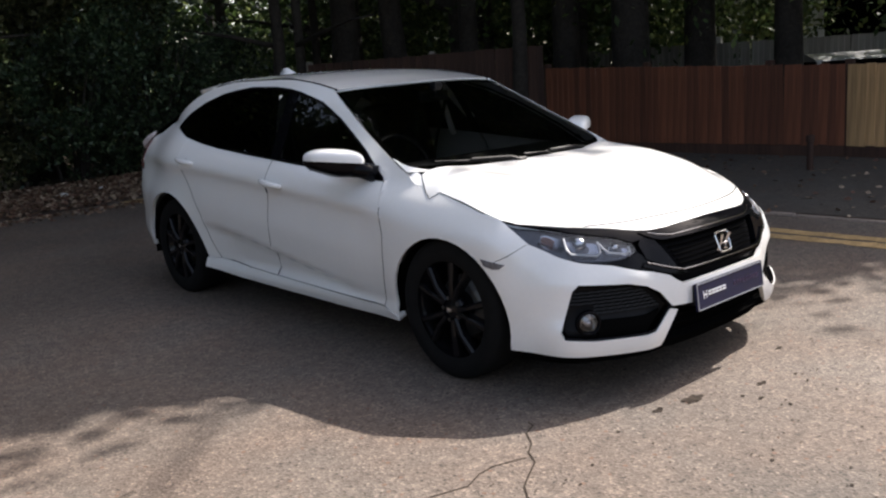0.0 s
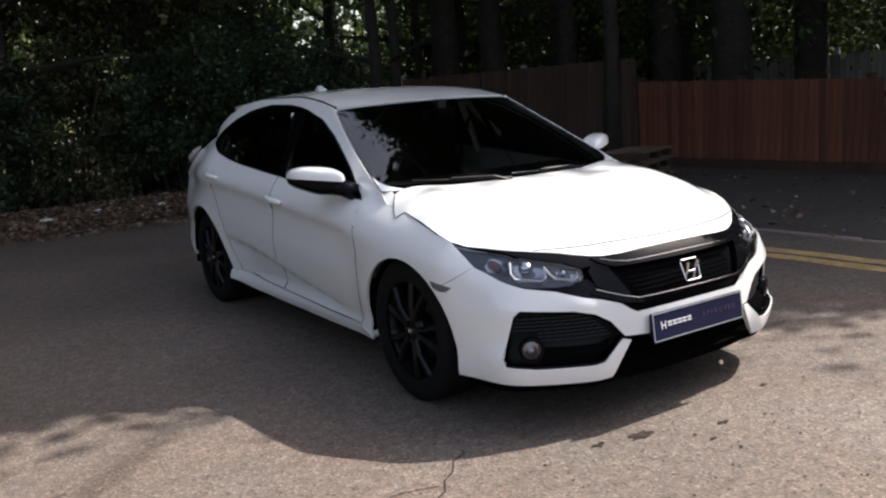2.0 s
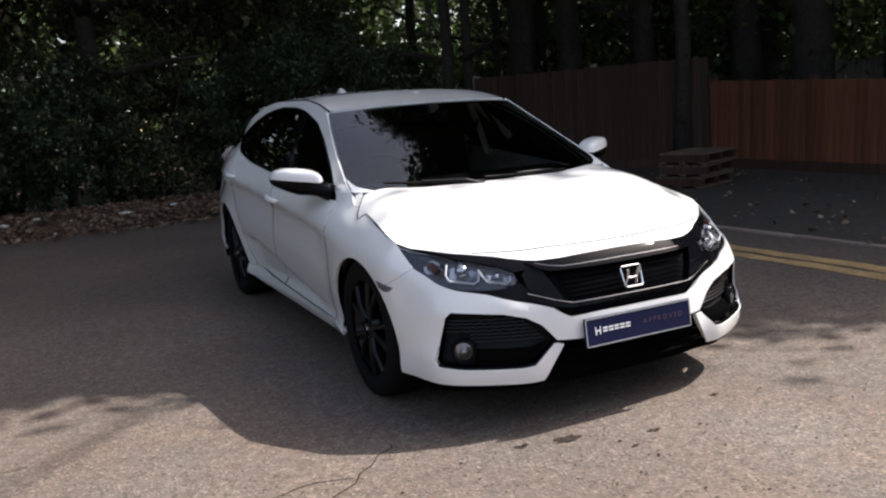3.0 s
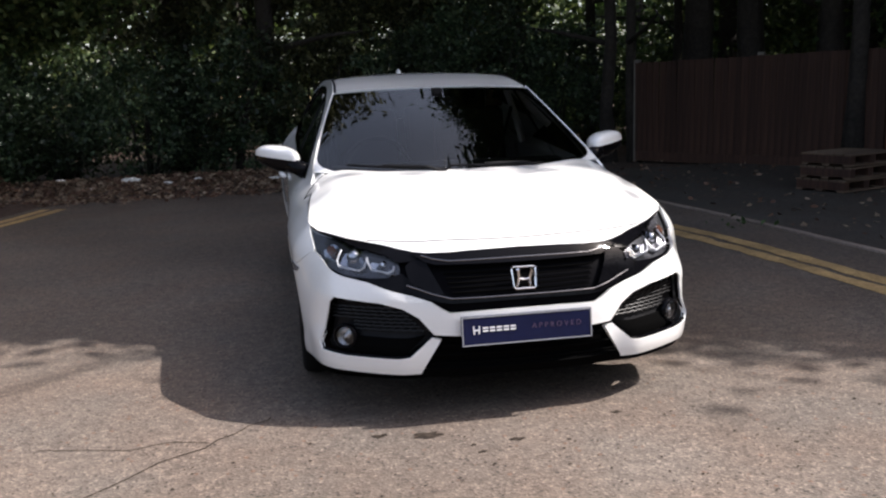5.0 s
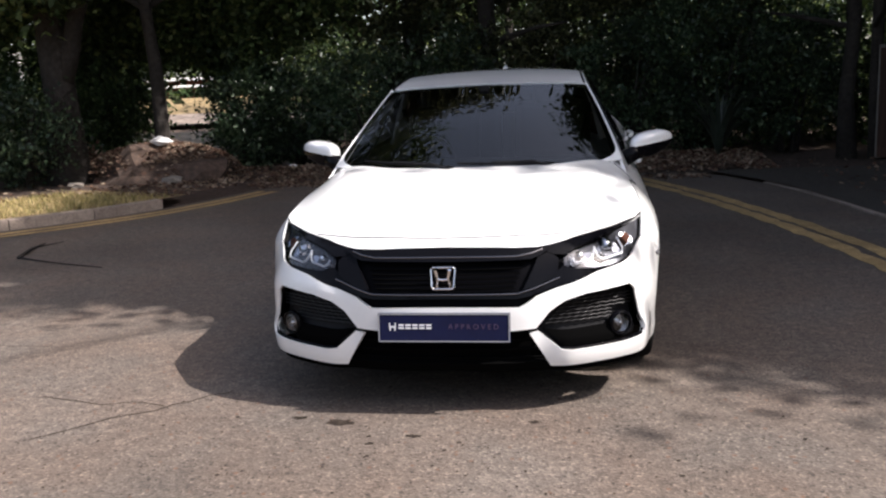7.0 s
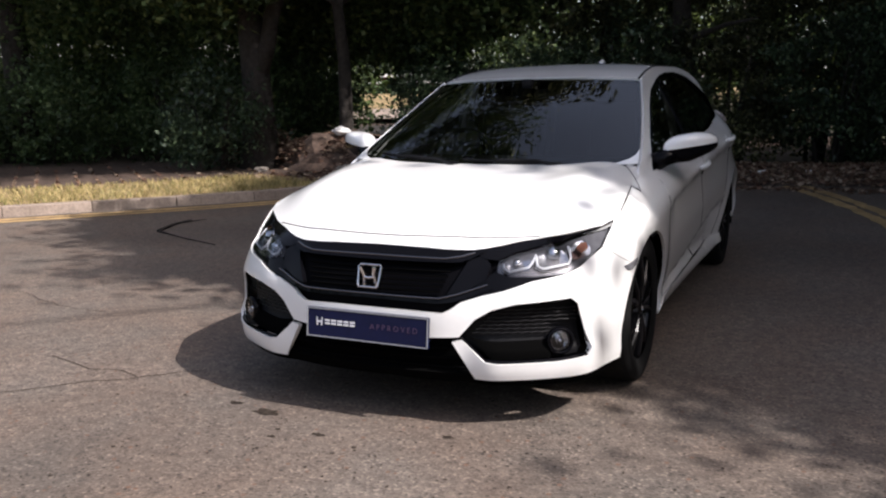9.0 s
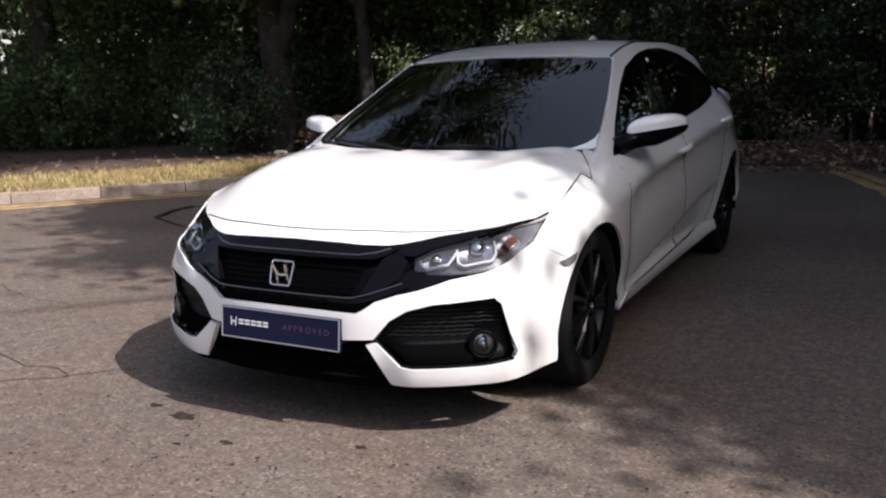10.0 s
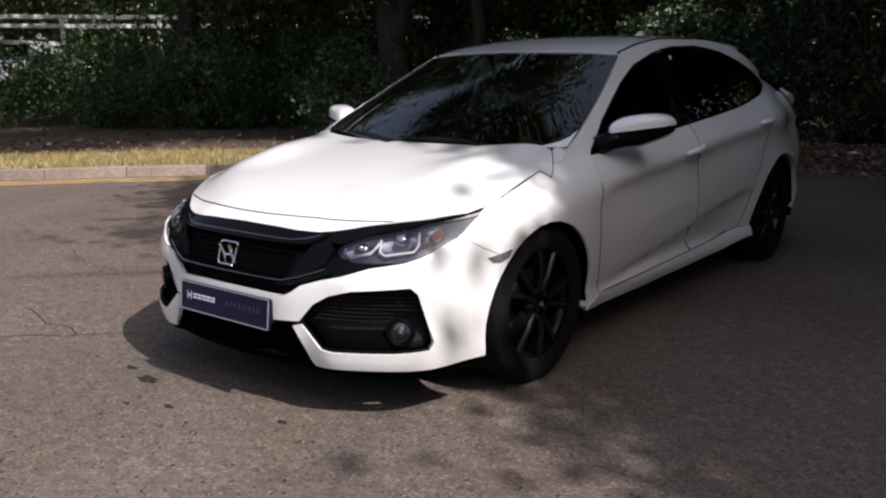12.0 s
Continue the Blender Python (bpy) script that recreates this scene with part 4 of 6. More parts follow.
    hue.color_ramp.elements[0].position, hue.color_ramp.elements[1].position = 0.36, 0.66
    nt.links.new(tone.outputs["Fac"], hue.inputs[0])
    tint.data_type, tint.blend_type = "RGBA", "MULTIPLY"
    tint.inputs[0].default_value = 1
    nt.links.new(last, tint.inputs[6])
    nt.links.new(hue.outputs[0], tint.inputs[7])
    last = tint.outputs[2]
    nt.links.new(last, b.inputs["Base Color"])
    lift = nt.nodes.new("ShaderNodeBump")
    lift.inputs["Strength"].default_value, lift.inputs["Distance"].default_value = bump, .006
    nt.links.new(cells.outputs["Distance"], lift.inputs["Height"])
    nt.links.new(lift.outputs[0], b.inputs["Normal"])
    return m


def leaf_material(name, shades, rough=0.45, gloss=0.28):
    """Leaves of mixed age: mostly dark, a few pale, with broad light and dark patches painted in for shade between
    clumps.
    """
    m = material(name, (1, 1, 1), rough, island="island", shades=shades, sockets={"Specular IOR Level": gloss})
    nt = m.node_tree
    b = nt.nodes["Principled BSDF"]
    ramp = next(k for k in nt.nodes if k.bl_idname == "ShaderNodeValToRGB")
    ramp.color_ramp.elements[1].position = 0.68
    place, tex, grow, mul = (nt.nodes.new("ShaderNode" + k) for k in ("NewGeometry", "TexNoise", "MapRange", "Mix"))
    tex.inputs["Scale"].default_value, tex.inputs["Detail"].default_value = 1.1, 3
    nt.links.new(place.outputs["Position"], tex.inputs["Vector"])
    for k, v in enumerate((0.35, 0.65, 0.55, 1.45)):
        grow.inputs[k + 1].default_value = v
    nt.links.new(tex.outputs["Fac"], grow.inputs[0])
    mul.data_type, mul.blend_type = "RGBA", "MULTIPLY"
    mul.inputs[0].default_value = 1
    nt.links.new(b.inputs["Base Color"].links[0].from_socket, mul.inputs[6])
    nt.links.new(grow.outputs[0], mul.inputs[7])
    nt.links.new(mul.outputs[2], b.inputs["Base Color"])
    thin = nt.nodes.new("ShaderNodeBsdfTranslucent")
    mix = nt.nodes.new("ShaderNodeMixShader")
    mix.inputs[0].default_value = 0.35
    nt.links.new(b.inputs["Base Color"].links[0].from_socket, thin.inputs[0])
    nt.links.new(b.outputs[0], mix.inputs[1])
    nt.links.new(thin.outputs[0], mix.inputs[2])
    nt.links.new(mix.outputs[0], nt.nodes["Material Output"].inputs[0])
    return m


SOIL = material("leaf_litter", (0.078, 0.051, 0.038), 0.95, vary=((0.8, .3), (14, .45), (60, .3)), bump=((25, .8, .02), (90, .5, .01)))
ASPHALT = stone_material("asphalt", (0.088, 0.069, 0.057), (0.137, 0.109, 0.089), 105, patch=.20, bump=.36)
PAVING = stone_material("pavement_asphalt", (0.040, 0.034, 0.029), (0.082, 0.070, 0.058), 110)
CRACK = material("crack_tar", (0.032, 0.025, 0.020), 0.95, vary=((30, .4),), sockets={"Specular IOR Level": 0.1})
YELLOW = material("yellow_line", (0.40, 0.265, 0.115), 0.8, vary=((2.5, .3), (14, .2), (60, .3)), bump=((120, .3, .003),))
VERGE = material("dry_turf", (0.25, 0.18, 0.085), 0.95, vary=((1.5, .3), (25, .35)), bump=((40, .7, .02),))
CONCRETE = material("kerb_concrete", (0.27, 0.215, 0.175), 0.9, vary=((4, .2), (40, .2)), bump=((70, .4, .005),), island="object", shades=((.8, .8, .8), (1.1, 1.1, 1.1)))
BARK = material("bark", (0.027, 0.022, 0.018), 0.95, vary=((2, .3), (18, .4)), bump=((12, 1.0, .03), (50, .6, .01)))
BOARD_RED = material("stained_board", (0.175, 0.064, 0.034), 0.75, vary=((3, .2), (30, .25)), bump=((40, .3, .003),), grain=(1, 1, .06), island="object", shades=((.62, .62, .64), (1.25, 1.2, 1.12)))
BOARD_GREY = material("grey_board", (0.34, 0.32, 0.29), 0.85, vary=((3, .2), (30, .25)), grain=(1, 1, .06), island="object", shades=((.8, .8, .8), (1.1, 1.1, 1.1)))
BOARD_TAN = material("new_board", (0.50, 0.31, 0.15), 0.75, vary=((3, .2), (30, .25)), bump=((40, .3, .003),), grain=(1, 1, .06), island="object", shades=((.75, .74, .72), (1.15, 1.12, 1.08)))
BOARD_OLD = material("old_board", (0.055, 0.026, 0.017), 0.85, vary=((3, .25), (30, .3)), bump=((40, .4, .004),), grain=(1, 1, .06), island="object", shades=((.7, .7, .7), (1.15, 1.15, 1.15)))
POST_GREY = material("concrete_post", (0.17, 0.155, 0.135), 0.9, vary=((6, .2), (50, .2)))
PALLET_WOOD = material("pallet_wood", (0.13, 0.09, 0.06), 0.85, vary=((6, .2), (50, .25)), grain=(.06, 1, 1), island="object", shades=((.7, .7, .7), (1.2, 1.2, 1.2)))
SHRUB = leaf_material("shrub_leaves", ((0.030, 0.055, 0.024), (0.072, 0.118, 0.046), (0.145, 0.195, 0.082)), 0.42)
CANOPY = leaf_material("tree_leaves", ((0.030, 0.053, 0.020), (0.071, 0.108, 0.036), (0.179, 0.207, 0.076)), 0.5)
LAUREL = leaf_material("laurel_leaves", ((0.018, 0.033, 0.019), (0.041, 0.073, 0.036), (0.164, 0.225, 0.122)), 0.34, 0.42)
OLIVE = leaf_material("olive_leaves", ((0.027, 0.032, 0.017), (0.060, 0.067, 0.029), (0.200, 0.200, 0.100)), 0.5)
FAR_LEAF = leaf_material("far_leaves", ((0.020, 0.036, 0.012), (0.045, 0.075, 0.020), (0.10, 0.13, 0.034)), 0.6)
DEAD_LEAF = material("dead_leaves", (1, 1, 1), 0.8, island="island", shades=((0.075, 0.034, 0.022), (0.15, 0.082, 0.05), (0.36, 0.28, 0.20)))
BLADE = material("grass_blades", (1, 1, 1), 0.8, island="island", shades=((0.10, 0.11, 0.03), (0.30, 0.24, 0.09), (0.46, 0.36, 0.17)))
WHITE_WALL = material("white_render", (0.75, 0.74, 0.71), 0.85, vary=((1, .06), (20, .05)))
TILE = material("roof_tile", (0.22, 0.10, 0.07), 0.85, vary=((2, .2), (15, .2)))
SILVER = material("silver_paint", (0.60, 0.61, 0.62), 0.3, 0.2, vary=((5, .05),), sockets={"Coat Weight": 0.8})
PAPER = material("waste_paper", (0.72, 0.71, 0.69), 0.8, vary=((12, .1),))
ROCK = material("pale_rock", (0.22, 0.19, 0.16), 0.9, vary=((8, .2), (40, .2)), bump=((20, .6, .02),))

rng = np.random.default_rng(5)


# ---- ground, road, kerbs and lines ----
def flat(name, poly, z, mat, label, category):
    bm = bmesh.new()
    bm.faces.new([bm.verts.new((x, y, z)) for x, y in poly])
    bm.normal_update()
    if bm.faces[:][0].normal.z < 0:
        bmesh.ops.reverse_faces(bm, faces=bm.faces)
    bmesh.ops.triangulate(bm, faces=bm.faces)
    me = bpy.data.meshes.new(name)
    bm.to_mesh(me)
    bm.free()
    me.materials.append(mat)
    return tagged(new(name, me), label, category, kind="structure")


def rounded(points, step=.25):
    """A smooth polyline through points (Catmull-Rom)."""
    p = [Vector((*q, 0)) for q in points]
    p = [2 * p[0] - p[1]] + p + [2 * p[-1] - p[-2]]
    out = []
    for i in range(1, len(p) - 2):
        n = max(2, int((p[i + 1] - p[i]).length / step))
        for k in range(n):
            t = k / n
            out.append(.5 * ((2 * p[i]) + (p[i + 1] - p[i - 1]) * t + (2 * p[i - 1] - 5 * p[i] + 4 * p[i + 1] - p[i + 2]) * t * t + (3 * p[i] - p[i - 1] - 3 * p[i + 1] + p[i + 2]) * t ** 3))
    return out + [p[-2]]


def beside(line, d):
    """The polyline moved to its left by d."""
    out = []
    for i, p in enumerate(line):
        t = (line[min(i + 1, len(line) - 1)] - line[max(i - 1, 0)]).normalized()
        out.append(p + Vector((-t.y, t.x, 0)) * d)
    return out


def strip(name, a, b, za, zb, mat, label="", category="", parent=None):
    verts = [(p.x, p.y, za) for p in a] + [(p.x, p.y, zb) for p in b]
    n = len(a)
    me = mesh_of(name, verts, [(i, i + 1, n + i + 1, n + i) for i in range(n - 1)], mat, False)
    if me.polygons[0].normal.z < 0:
        me.flip_normals()
    ob = new(name, me)
    if parent:
        ob.parent = parent
        return ob
    return tagged(ob, label, category, kind="structure")


flat("ground", [(-400, -400), (400, -400), (400, 400), (-400, 400)], -.03, SOIL, "brown bare soil with leaf litter", "ground")
LEFT_EDGE = rounded([(-30, -9.5), (-18, -5.2), (-11, -1.9), (-8.0, .0), (-6.75, 1.25), (-5.85, 2.25), (-5.1, 3.1), (-4.5, 4.0), (-4.05, 5.3), (-3.8, 6.6), (-3.75, 7.6), (-3.8, 9.6)])
RIGHT_EDGE = rounded([(3.40, -40), (3.40, -8), (3.42, -2), (3.40, -.5), (3.31, .8), (3.21, 2.2), (3.10, 3.2), (2.85, 5), (2.15, 6.9)], .5)
ROAD_END = rounded([(-3.86, 6.1), (-3.45, 6.3), (-2.8, 6.38), (-2.0, 6.32), (-1.3, 6.62), (-.4, 6.72), (.5, 6.78), (1.2, 6.98), (2.12, 6.92)], .12)
ROAD_END = [p + Vector((0, rng.normal(0, .035), 0)) for p in ROAD_END]
road = flat("road", [(p.x, p.y) for p in LEFT_EDGE if p.y < 6.05] + [(p.x, p.y) for p in ROAD_END] + [(p.x, p.y) for p in reversed(RIGHT_EDGE)] + [(-30, -40)], 0, ASPHALT, "grey-brown worn asphalt road with stone chips", "road")
pave_out = [Vector((7.6, p.y, 0)) for p in RIGHT_EDGE]
strip("pavement", beside(RIGHT_EDGE, -.07), pave_out, .022, .03, PAVING, "dark asphalt pavement beside the fence", "pavement")
LINE = rounded([(2.51, -6), (2.57, -2.5), (2.57, -1.2), (2.50, .1), (2.36, 1.4), (2.13, 2.6), (1.87, 3.7), (1.50, 5.0), (1.02, 6.3), (.84, 6.72)], .12)
LEFT_LINE = [p for p in LEFT_EDGE if p.y < 6.0]


def ragged(line, d, by=.012):
    """The polyline beside another, with a worn, uneven edge."""
    return [p + Vector((rng.normal(0, by), rng.normal(0, by * .5), 0)) for p in beside(line, d)]


for d in (0, .19):
    strip("road_line", ragged(LINE, -d), ragged(LINE, -d - .138), .004, .004, YELLOW, "worn yellow double line painted on asphalt", "road line")
    strip("road_line", ragged(LEFT_LINE, -.16 - d, .006), ragged(LEFT_LINE, -.285 - d, .006), .004, .004, YELLOW, "worn yellow double line painted on asphalt", "road line")


def kerb(name, line, wide, high, label, length=.9):
    """A run of kerb stones, each its own block, laid along the polyline."""
    top = tagged(new(name), label, "kerb", kind="structure")
    run, seg = [0.0], []
    for a, b in zip(line, line[1:]):
        run.append(run[-1] + (b - a).length)
    xs, ys = [p.x for p in line], [p.y for p in line]
    me = None
    for k in range(int(run[-1] / length)):
        s0, s1 = k * length, (k + 1) * length - .008
        a = Vector((np.interp(s0, run, xs), np.interp(s0, run, ys), 0))
        b = Vector((np.interp(s1, run, xs), np.interp(s1, run, ys), 0))
        if me is None:
            bm = box(length - .008, wide, high + .10, .012, 2)
            me = bpy.data.meshes.new("kerb_stone")
            bm.to_mesh(me)
            bm.free()
            me.materials.append(CONCRETE)
        d = b - a
        ob = new("kerb_stone", me)
        ob.parent = top
        side_way = Vector((-d.y, d.x, 0)).normalized()
        ob.matrix_local = Matrix.Translation((a + b) / 2 + side_way * wide / 2 + Vector((0, 0, high / 2 - .05 + rng.normal(0, .003)))) @ Matrix.Rotation(math.atan2(d.y, d.x) + rng.normal(0, .006), 4, "Z")
    return top


LEFT_NEAR = [p for p in LEFT_EDGE if p.x > -19 and p.y < 5.3]
END = [p for p in LEFT_EDGE if p.y > 4.4]
strip("soil_slope", beside(END, -.02), beside(END, 1.5), -.02, .112, SOIL, "leaf-strewn soil slope at the end of the kerb", "soil slope")
strip("litter_bank", [p + Vector((0, -.02, 0)) for p in ROAD_END], [Vector((p.x * 1.12, 8.5, 0)) for p in ROAD_END], -.006, .11, SOIL, "red-brown bare soil strewn with leaf litter", "soil bank")
kerb("kerb_left", LEFT_NEAR, .13, .115, "weathered concrete kerb beside dry grass")
RIGHT_NEAR = [p for p in RIGHT_EDGE if -25 < p.y < 5.5]
kerb("kerb_right", [p for p in reversed(RIGHT_NEAR)], .07, .020, "flush concrete edging beside the pavement")
VERGE_LINE = [p for p in LEFT_EDGE if p.y < 4.9]
strip("verge", beside(VERGE_LINE, .12), beside(VERGE_LINE, 2.0), .10, .118, VERGE, "dry yellow grass verge behind the kerb", "verge")
flat("bank", [(p.x, p.y) for p in beside(LEFT_EDGE, 1.40)] + [(-5.2, 14), (-45, 14), (-45, -12)], .108, SOIL, "dark bare soil under the trees", "soil bank")


def crack(points, wide=.006):
    line = rounded(points, .08)
    line = [p + Vector((rng.normal(0, .010), rng.normal(0, .010), 0)) for p in line]
    strip("crack", beside(line, wide / 2), beside(line, -wide / 2), .003, .003, CRACK, parent=road)


crack([(-1.62, -2.52), (-1.35, -2.27), (-1.2, -2.13), (-1.09, -2.02), (-1.0, -1.95)], .006)
crack([(-3.2, -1.1), (-2.7, -1.28), (-2.3, -1.3)], .004)
crack([(-1.87, -2.06), (-1.62, -2.13), (-1.44, -2.12), (-1.24, -2.15)], .005)
crack([(-4.2, .9), (-3.6, .7), (-3.1, .66)], .004)
for cx, cy, r in ((-.42, -2.30, .030), (-.60, -2.26, .018), (-.10, -2.42, .014), (.35, -2.26, .012), (-.25, -2.5, .010)):
    poly = []
    for k in range(28):
        a = 2 * math.pi * k / 28
        f = r * (1 + .9 * noise.noise(Vector((cx * 9 + math.cos(a) * 1.6, cy * 9 + math.sin(a) * 1.6, 0))))
        poly.append(Vector((cx + 1.7 * f * math.cos(a), cy + .8 * f * math.sin(a), .0035)))
    part("oil_stain", mesh_of("oil_stain", poly, [tuple(range(28))], CRACK, False), CRACK, road)


spots = bmesh.new()
for k in range(900):
    cx, cy = rng.normal(.1, 1.7), rng.normal(-2.9, .75)
    r = rng.uniform(.0025, .0055) if rng.random() < .95 else rng.uniform(.006, .009)
    vs = [spots.verts.new((cx + r * rng.uniform(.6, 1.5) * math.cos(a), cy + r * rng.uniform(.6, 1.2) * math.sin(a), .0032)) for a in (j * math.pi / 4 for j in range(8))]
    spots.faces.new(vs)
part("dark_specks", spots, CRACK, road)


# ---- leaves, bushes and trees ----
def leaf_cloud(name, centres, size, mat, flat_bias=0.0, shape=.55):
    """One mesh of many small pointed leaves, each folded along its middle."""
    c = np.asarray(centres, float)
    n = len(c)
    a = rng.normal(size=(n, 3))
    a[:, 2] *= 1 - flat_bias
    a /= np.linalg.norm(a, axis=1, keepdims=True)
    b = rng.normal(size=(n, 3))
    b[:, 2] *= 1 - flat_bias
    b -= a * np.sum(a * b, 1, keepdims=True)
    b /= np.linalg.norm(b, axis=1, keepdims=True)
    k = np.cross(a, b)
    s = size * rng.uniform(.55, 1.35, (n, 1))
    w = s * shape
    v = np.stack([c - a * s * .5, c + b * w * .5 + k * s * .08, c + a * s * .5, c - b * w * .5 + k * s * .08], 1).reshape(-1, 3)
    me = bpy.data.meshes.new(name)
    me.vertices.add(4 * n)
    me.vertices.foreach_set("co", v.ravel())
    idx = np.arange(n)[:, None] * 4
    tri = np.concatenate([idx + [0, 1, 2], idx + [0, 2, 3]], 1).reshape(-1)
    me.loops.add(6 * n)
    me.loops.foreach_set("vertex_index", tri)
    me.polygons.add(2 * n)
    me.polygons.foreach_set("loop_start", np.arange(2 * n) * 3)
    me.update(calc_edges=True)
    me.materials.append(mat)
    return me


def blobs(count, centre, radius, per, spread):
    """Clumps of leaf centres: clump middles inside an ellipsoid's outer shell, leaves scattered round each."""
    c = rng.normal(size=(count, 3))
    c /= np.linalg.norm(c, axis=1, keepdims=True)
    c *= rng.uniform(.35, 1.0, (count, 1)) ** .5
    c = c * radius + centre
    p = c[:, None, :] + rng.normal(size=(count, per, 3)) * (np.asarray(spread) * rng.uniform(.6, 1.4, (count, 1, 1)))
    return p.reshape(-1, 3)


def limbs(base, height, r, reach, count, lean=(0, 0)):
    """Trunk and limbs as one tapered mesh; the tips of the limbs."""
    bm = bmesh.new()
    pts, rad = [], []
    for k in range(9):
        t = k / 8
        pts.append((base[0] + lean[0] * t + rng.normal(0, .03), base[1] + lean[1] * t + rng.normal(0, .03), base[2] - .08 + height * t))
        rad.append(r * (1.35 if k == 0 else 1.0) * (1 - .65 * t))
    tube(pts, rad, 12, bm)
    tips = []
    for k in range(count):
        t = rng.uniform(.35, .95)
        i = int(t * 8)
        p = Vector(pts[i])
        ang = rng.uniform(0, 2 * math.pi)
        d = Vector((math.cos(ang), math.sin(ang), rng.uniform(.15, .7)))
        if reach[0] or reach[1]:
            d = d + Vector((reach[0], reach[1], 0)) * rng.uniform(.3, 1.0)
        long = height * rng.uniform(.25, .5)
        q = [p + d.normalized() * long * f + Vector((rng.normal(0, .06), rng.normal(0, .06), -.10 * long * f * f)) for f in (0, .3, .65, 1)]
        tube(q, [rad[i] * .5, rad[i] * .36, rad[i] * .2, .012], 7, bm)
        tips.append(q[-1])
    return bm, tips


def tree(name, base, height, r, crown, leaves, size, label, lean=(0, 0), reach=(0, 0), mat=None, group=""):
    """A tree: trunk with limbs, and a crown of clumps. crown: (centre, radii, clumps)."""
    top = tagged(new(name), label, "tree", group)
    top.location = base
    bm, tips = limbs((0, 0, 0), height, r, reach, 9, lean)
    part("trunk", bm, BARK, top, smooth_faces=True)
    pts = [blobs(n, np.array(c), np.array(rr), leaves, sp) for c, rr, n, sp in crown]
    part("crown", leaf_cloud("crown", np.concatenate(pts), size, mat or CANOPY, .25), None, top)
    return top


def bush(base, radius, clumps, per, size, label, mat=None, stems=6, group="", spread=(.16, .16, .13)):
    top = tagged(new("bush"), label, "bush", group)
    top.location = base
    bm = bmesh.new()
    for k in range(stems):
        a = rng.uniform(0, 2 * math.pi)
        q = [(.15 * math.cos(a), .15 * math.sin(a), -.03), (.3 * radius[0] * math.cos(a), .3 * radius[1] * math.sin(a), radius[2] * .8), (.6 * radius[0] * math.cos(a), .6 * radius[1] * math.sin(a), radius[2] * 1.5)]
        tube(q, [.035, .022, .008], 6, bm)
    part("stem", bm, BARK, top, smooth_faces=True)
    p = blobs(clumps, np.array((0, 0, radius[2] * 1.02)), np.array(radius), per, spread)
    p = p[p[:, 2] > .04]
    part("foliage", leaf_cloud("foliage", p, size, mat or SHRUB), None, top)
    return top


# trees over the fence side; unseen crowns added over the road shade the car's rear
SHADY = "tall dark tree behind the fence with an added unseen crown for shade"
tree("tree", (8.9, .3, 0), 10, .30, [((-2.0, .6, 6.6), (3.7, 2.4, 1.1), 330, (.34, .34, .22)), ((.0, -1.5, 6.4), (2.3, 1.5, 1.0), 175, (.32, .32, .24)), ((-2.4, -.5, 6.5), (1.6, .85, .5), 180, (.24, .24, .2)), ((-2.4, -1.35, 6.5), (1.1, .7, .4), 115, (.20, .20, .16)), ((-5.2, -.85, 6.5), (.95, .50, .3), 20, (.28, .26, .18)), ((2.0, -2.6, 6.6), (2.2, 1.8, 1.0), 90, (.36, .36, .24)), ((-2.9, -.1, 9.6), (1.1, 2.0, .9), 80, (.34, .34, .26)), ((0, .5, 8), (3, 3, 1.8), 120, (.4, .4, .3))], 130, .17, SHADY, reach=(-1.2, 0))
# first three crown clumps lie out of view, added to darken the shaded asphalt
tree("tree", (8.6, 4.6, 0), 10, .34, [((-5.6, -3.6, 7.6), (1.2, 1.0, .5), 110, (.34, .34, .22)), ((-4.9, .6, 7.4), (1.9, 2.4, .6), 260, (.36, .36, .24)), ((-4.4, -1.0, 7.6), (1.9, 2.6, .7), 250, (.36, .36, .24)), ((-2.0, -.3, 6.8), (3.6, 2.9, 1.3), 330, (.34, .34, .22)), ((0, .5, 8.5), (3, 3, 2), 120, (.4, .4, .3)), ((-3.3, -.2, 9.8), (1.7, 2.4, 1.0), 160, (.36, .36, .26))], 120, .17, SHADY, reach=(-1.2, -.2))
# its high unseen crown is thickened to darken hedge and road below
tree("tree", (6.6, 9.6, 0), 10, .30, [((-1.6, -1.4, 6.9), (4.2, 3.0, 1.2), 130, (.36, .36, .24)), ((0, .5, 8.5), (3, 3, 2), 46, (.4, .4, .3))], 110, .19, "tall dark tree at the end of the road", reach=(-.8, -.5))
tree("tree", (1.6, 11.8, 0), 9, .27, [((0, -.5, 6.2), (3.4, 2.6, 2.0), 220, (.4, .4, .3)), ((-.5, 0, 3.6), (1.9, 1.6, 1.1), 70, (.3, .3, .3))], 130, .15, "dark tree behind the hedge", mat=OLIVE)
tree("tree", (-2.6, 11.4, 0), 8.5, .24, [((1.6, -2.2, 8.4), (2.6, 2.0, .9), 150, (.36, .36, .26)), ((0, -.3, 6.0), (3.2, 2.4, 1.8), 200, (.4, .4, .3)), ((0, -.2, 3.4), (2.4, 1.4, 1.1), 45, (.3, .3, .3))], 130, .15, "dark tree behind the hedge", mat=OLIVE)
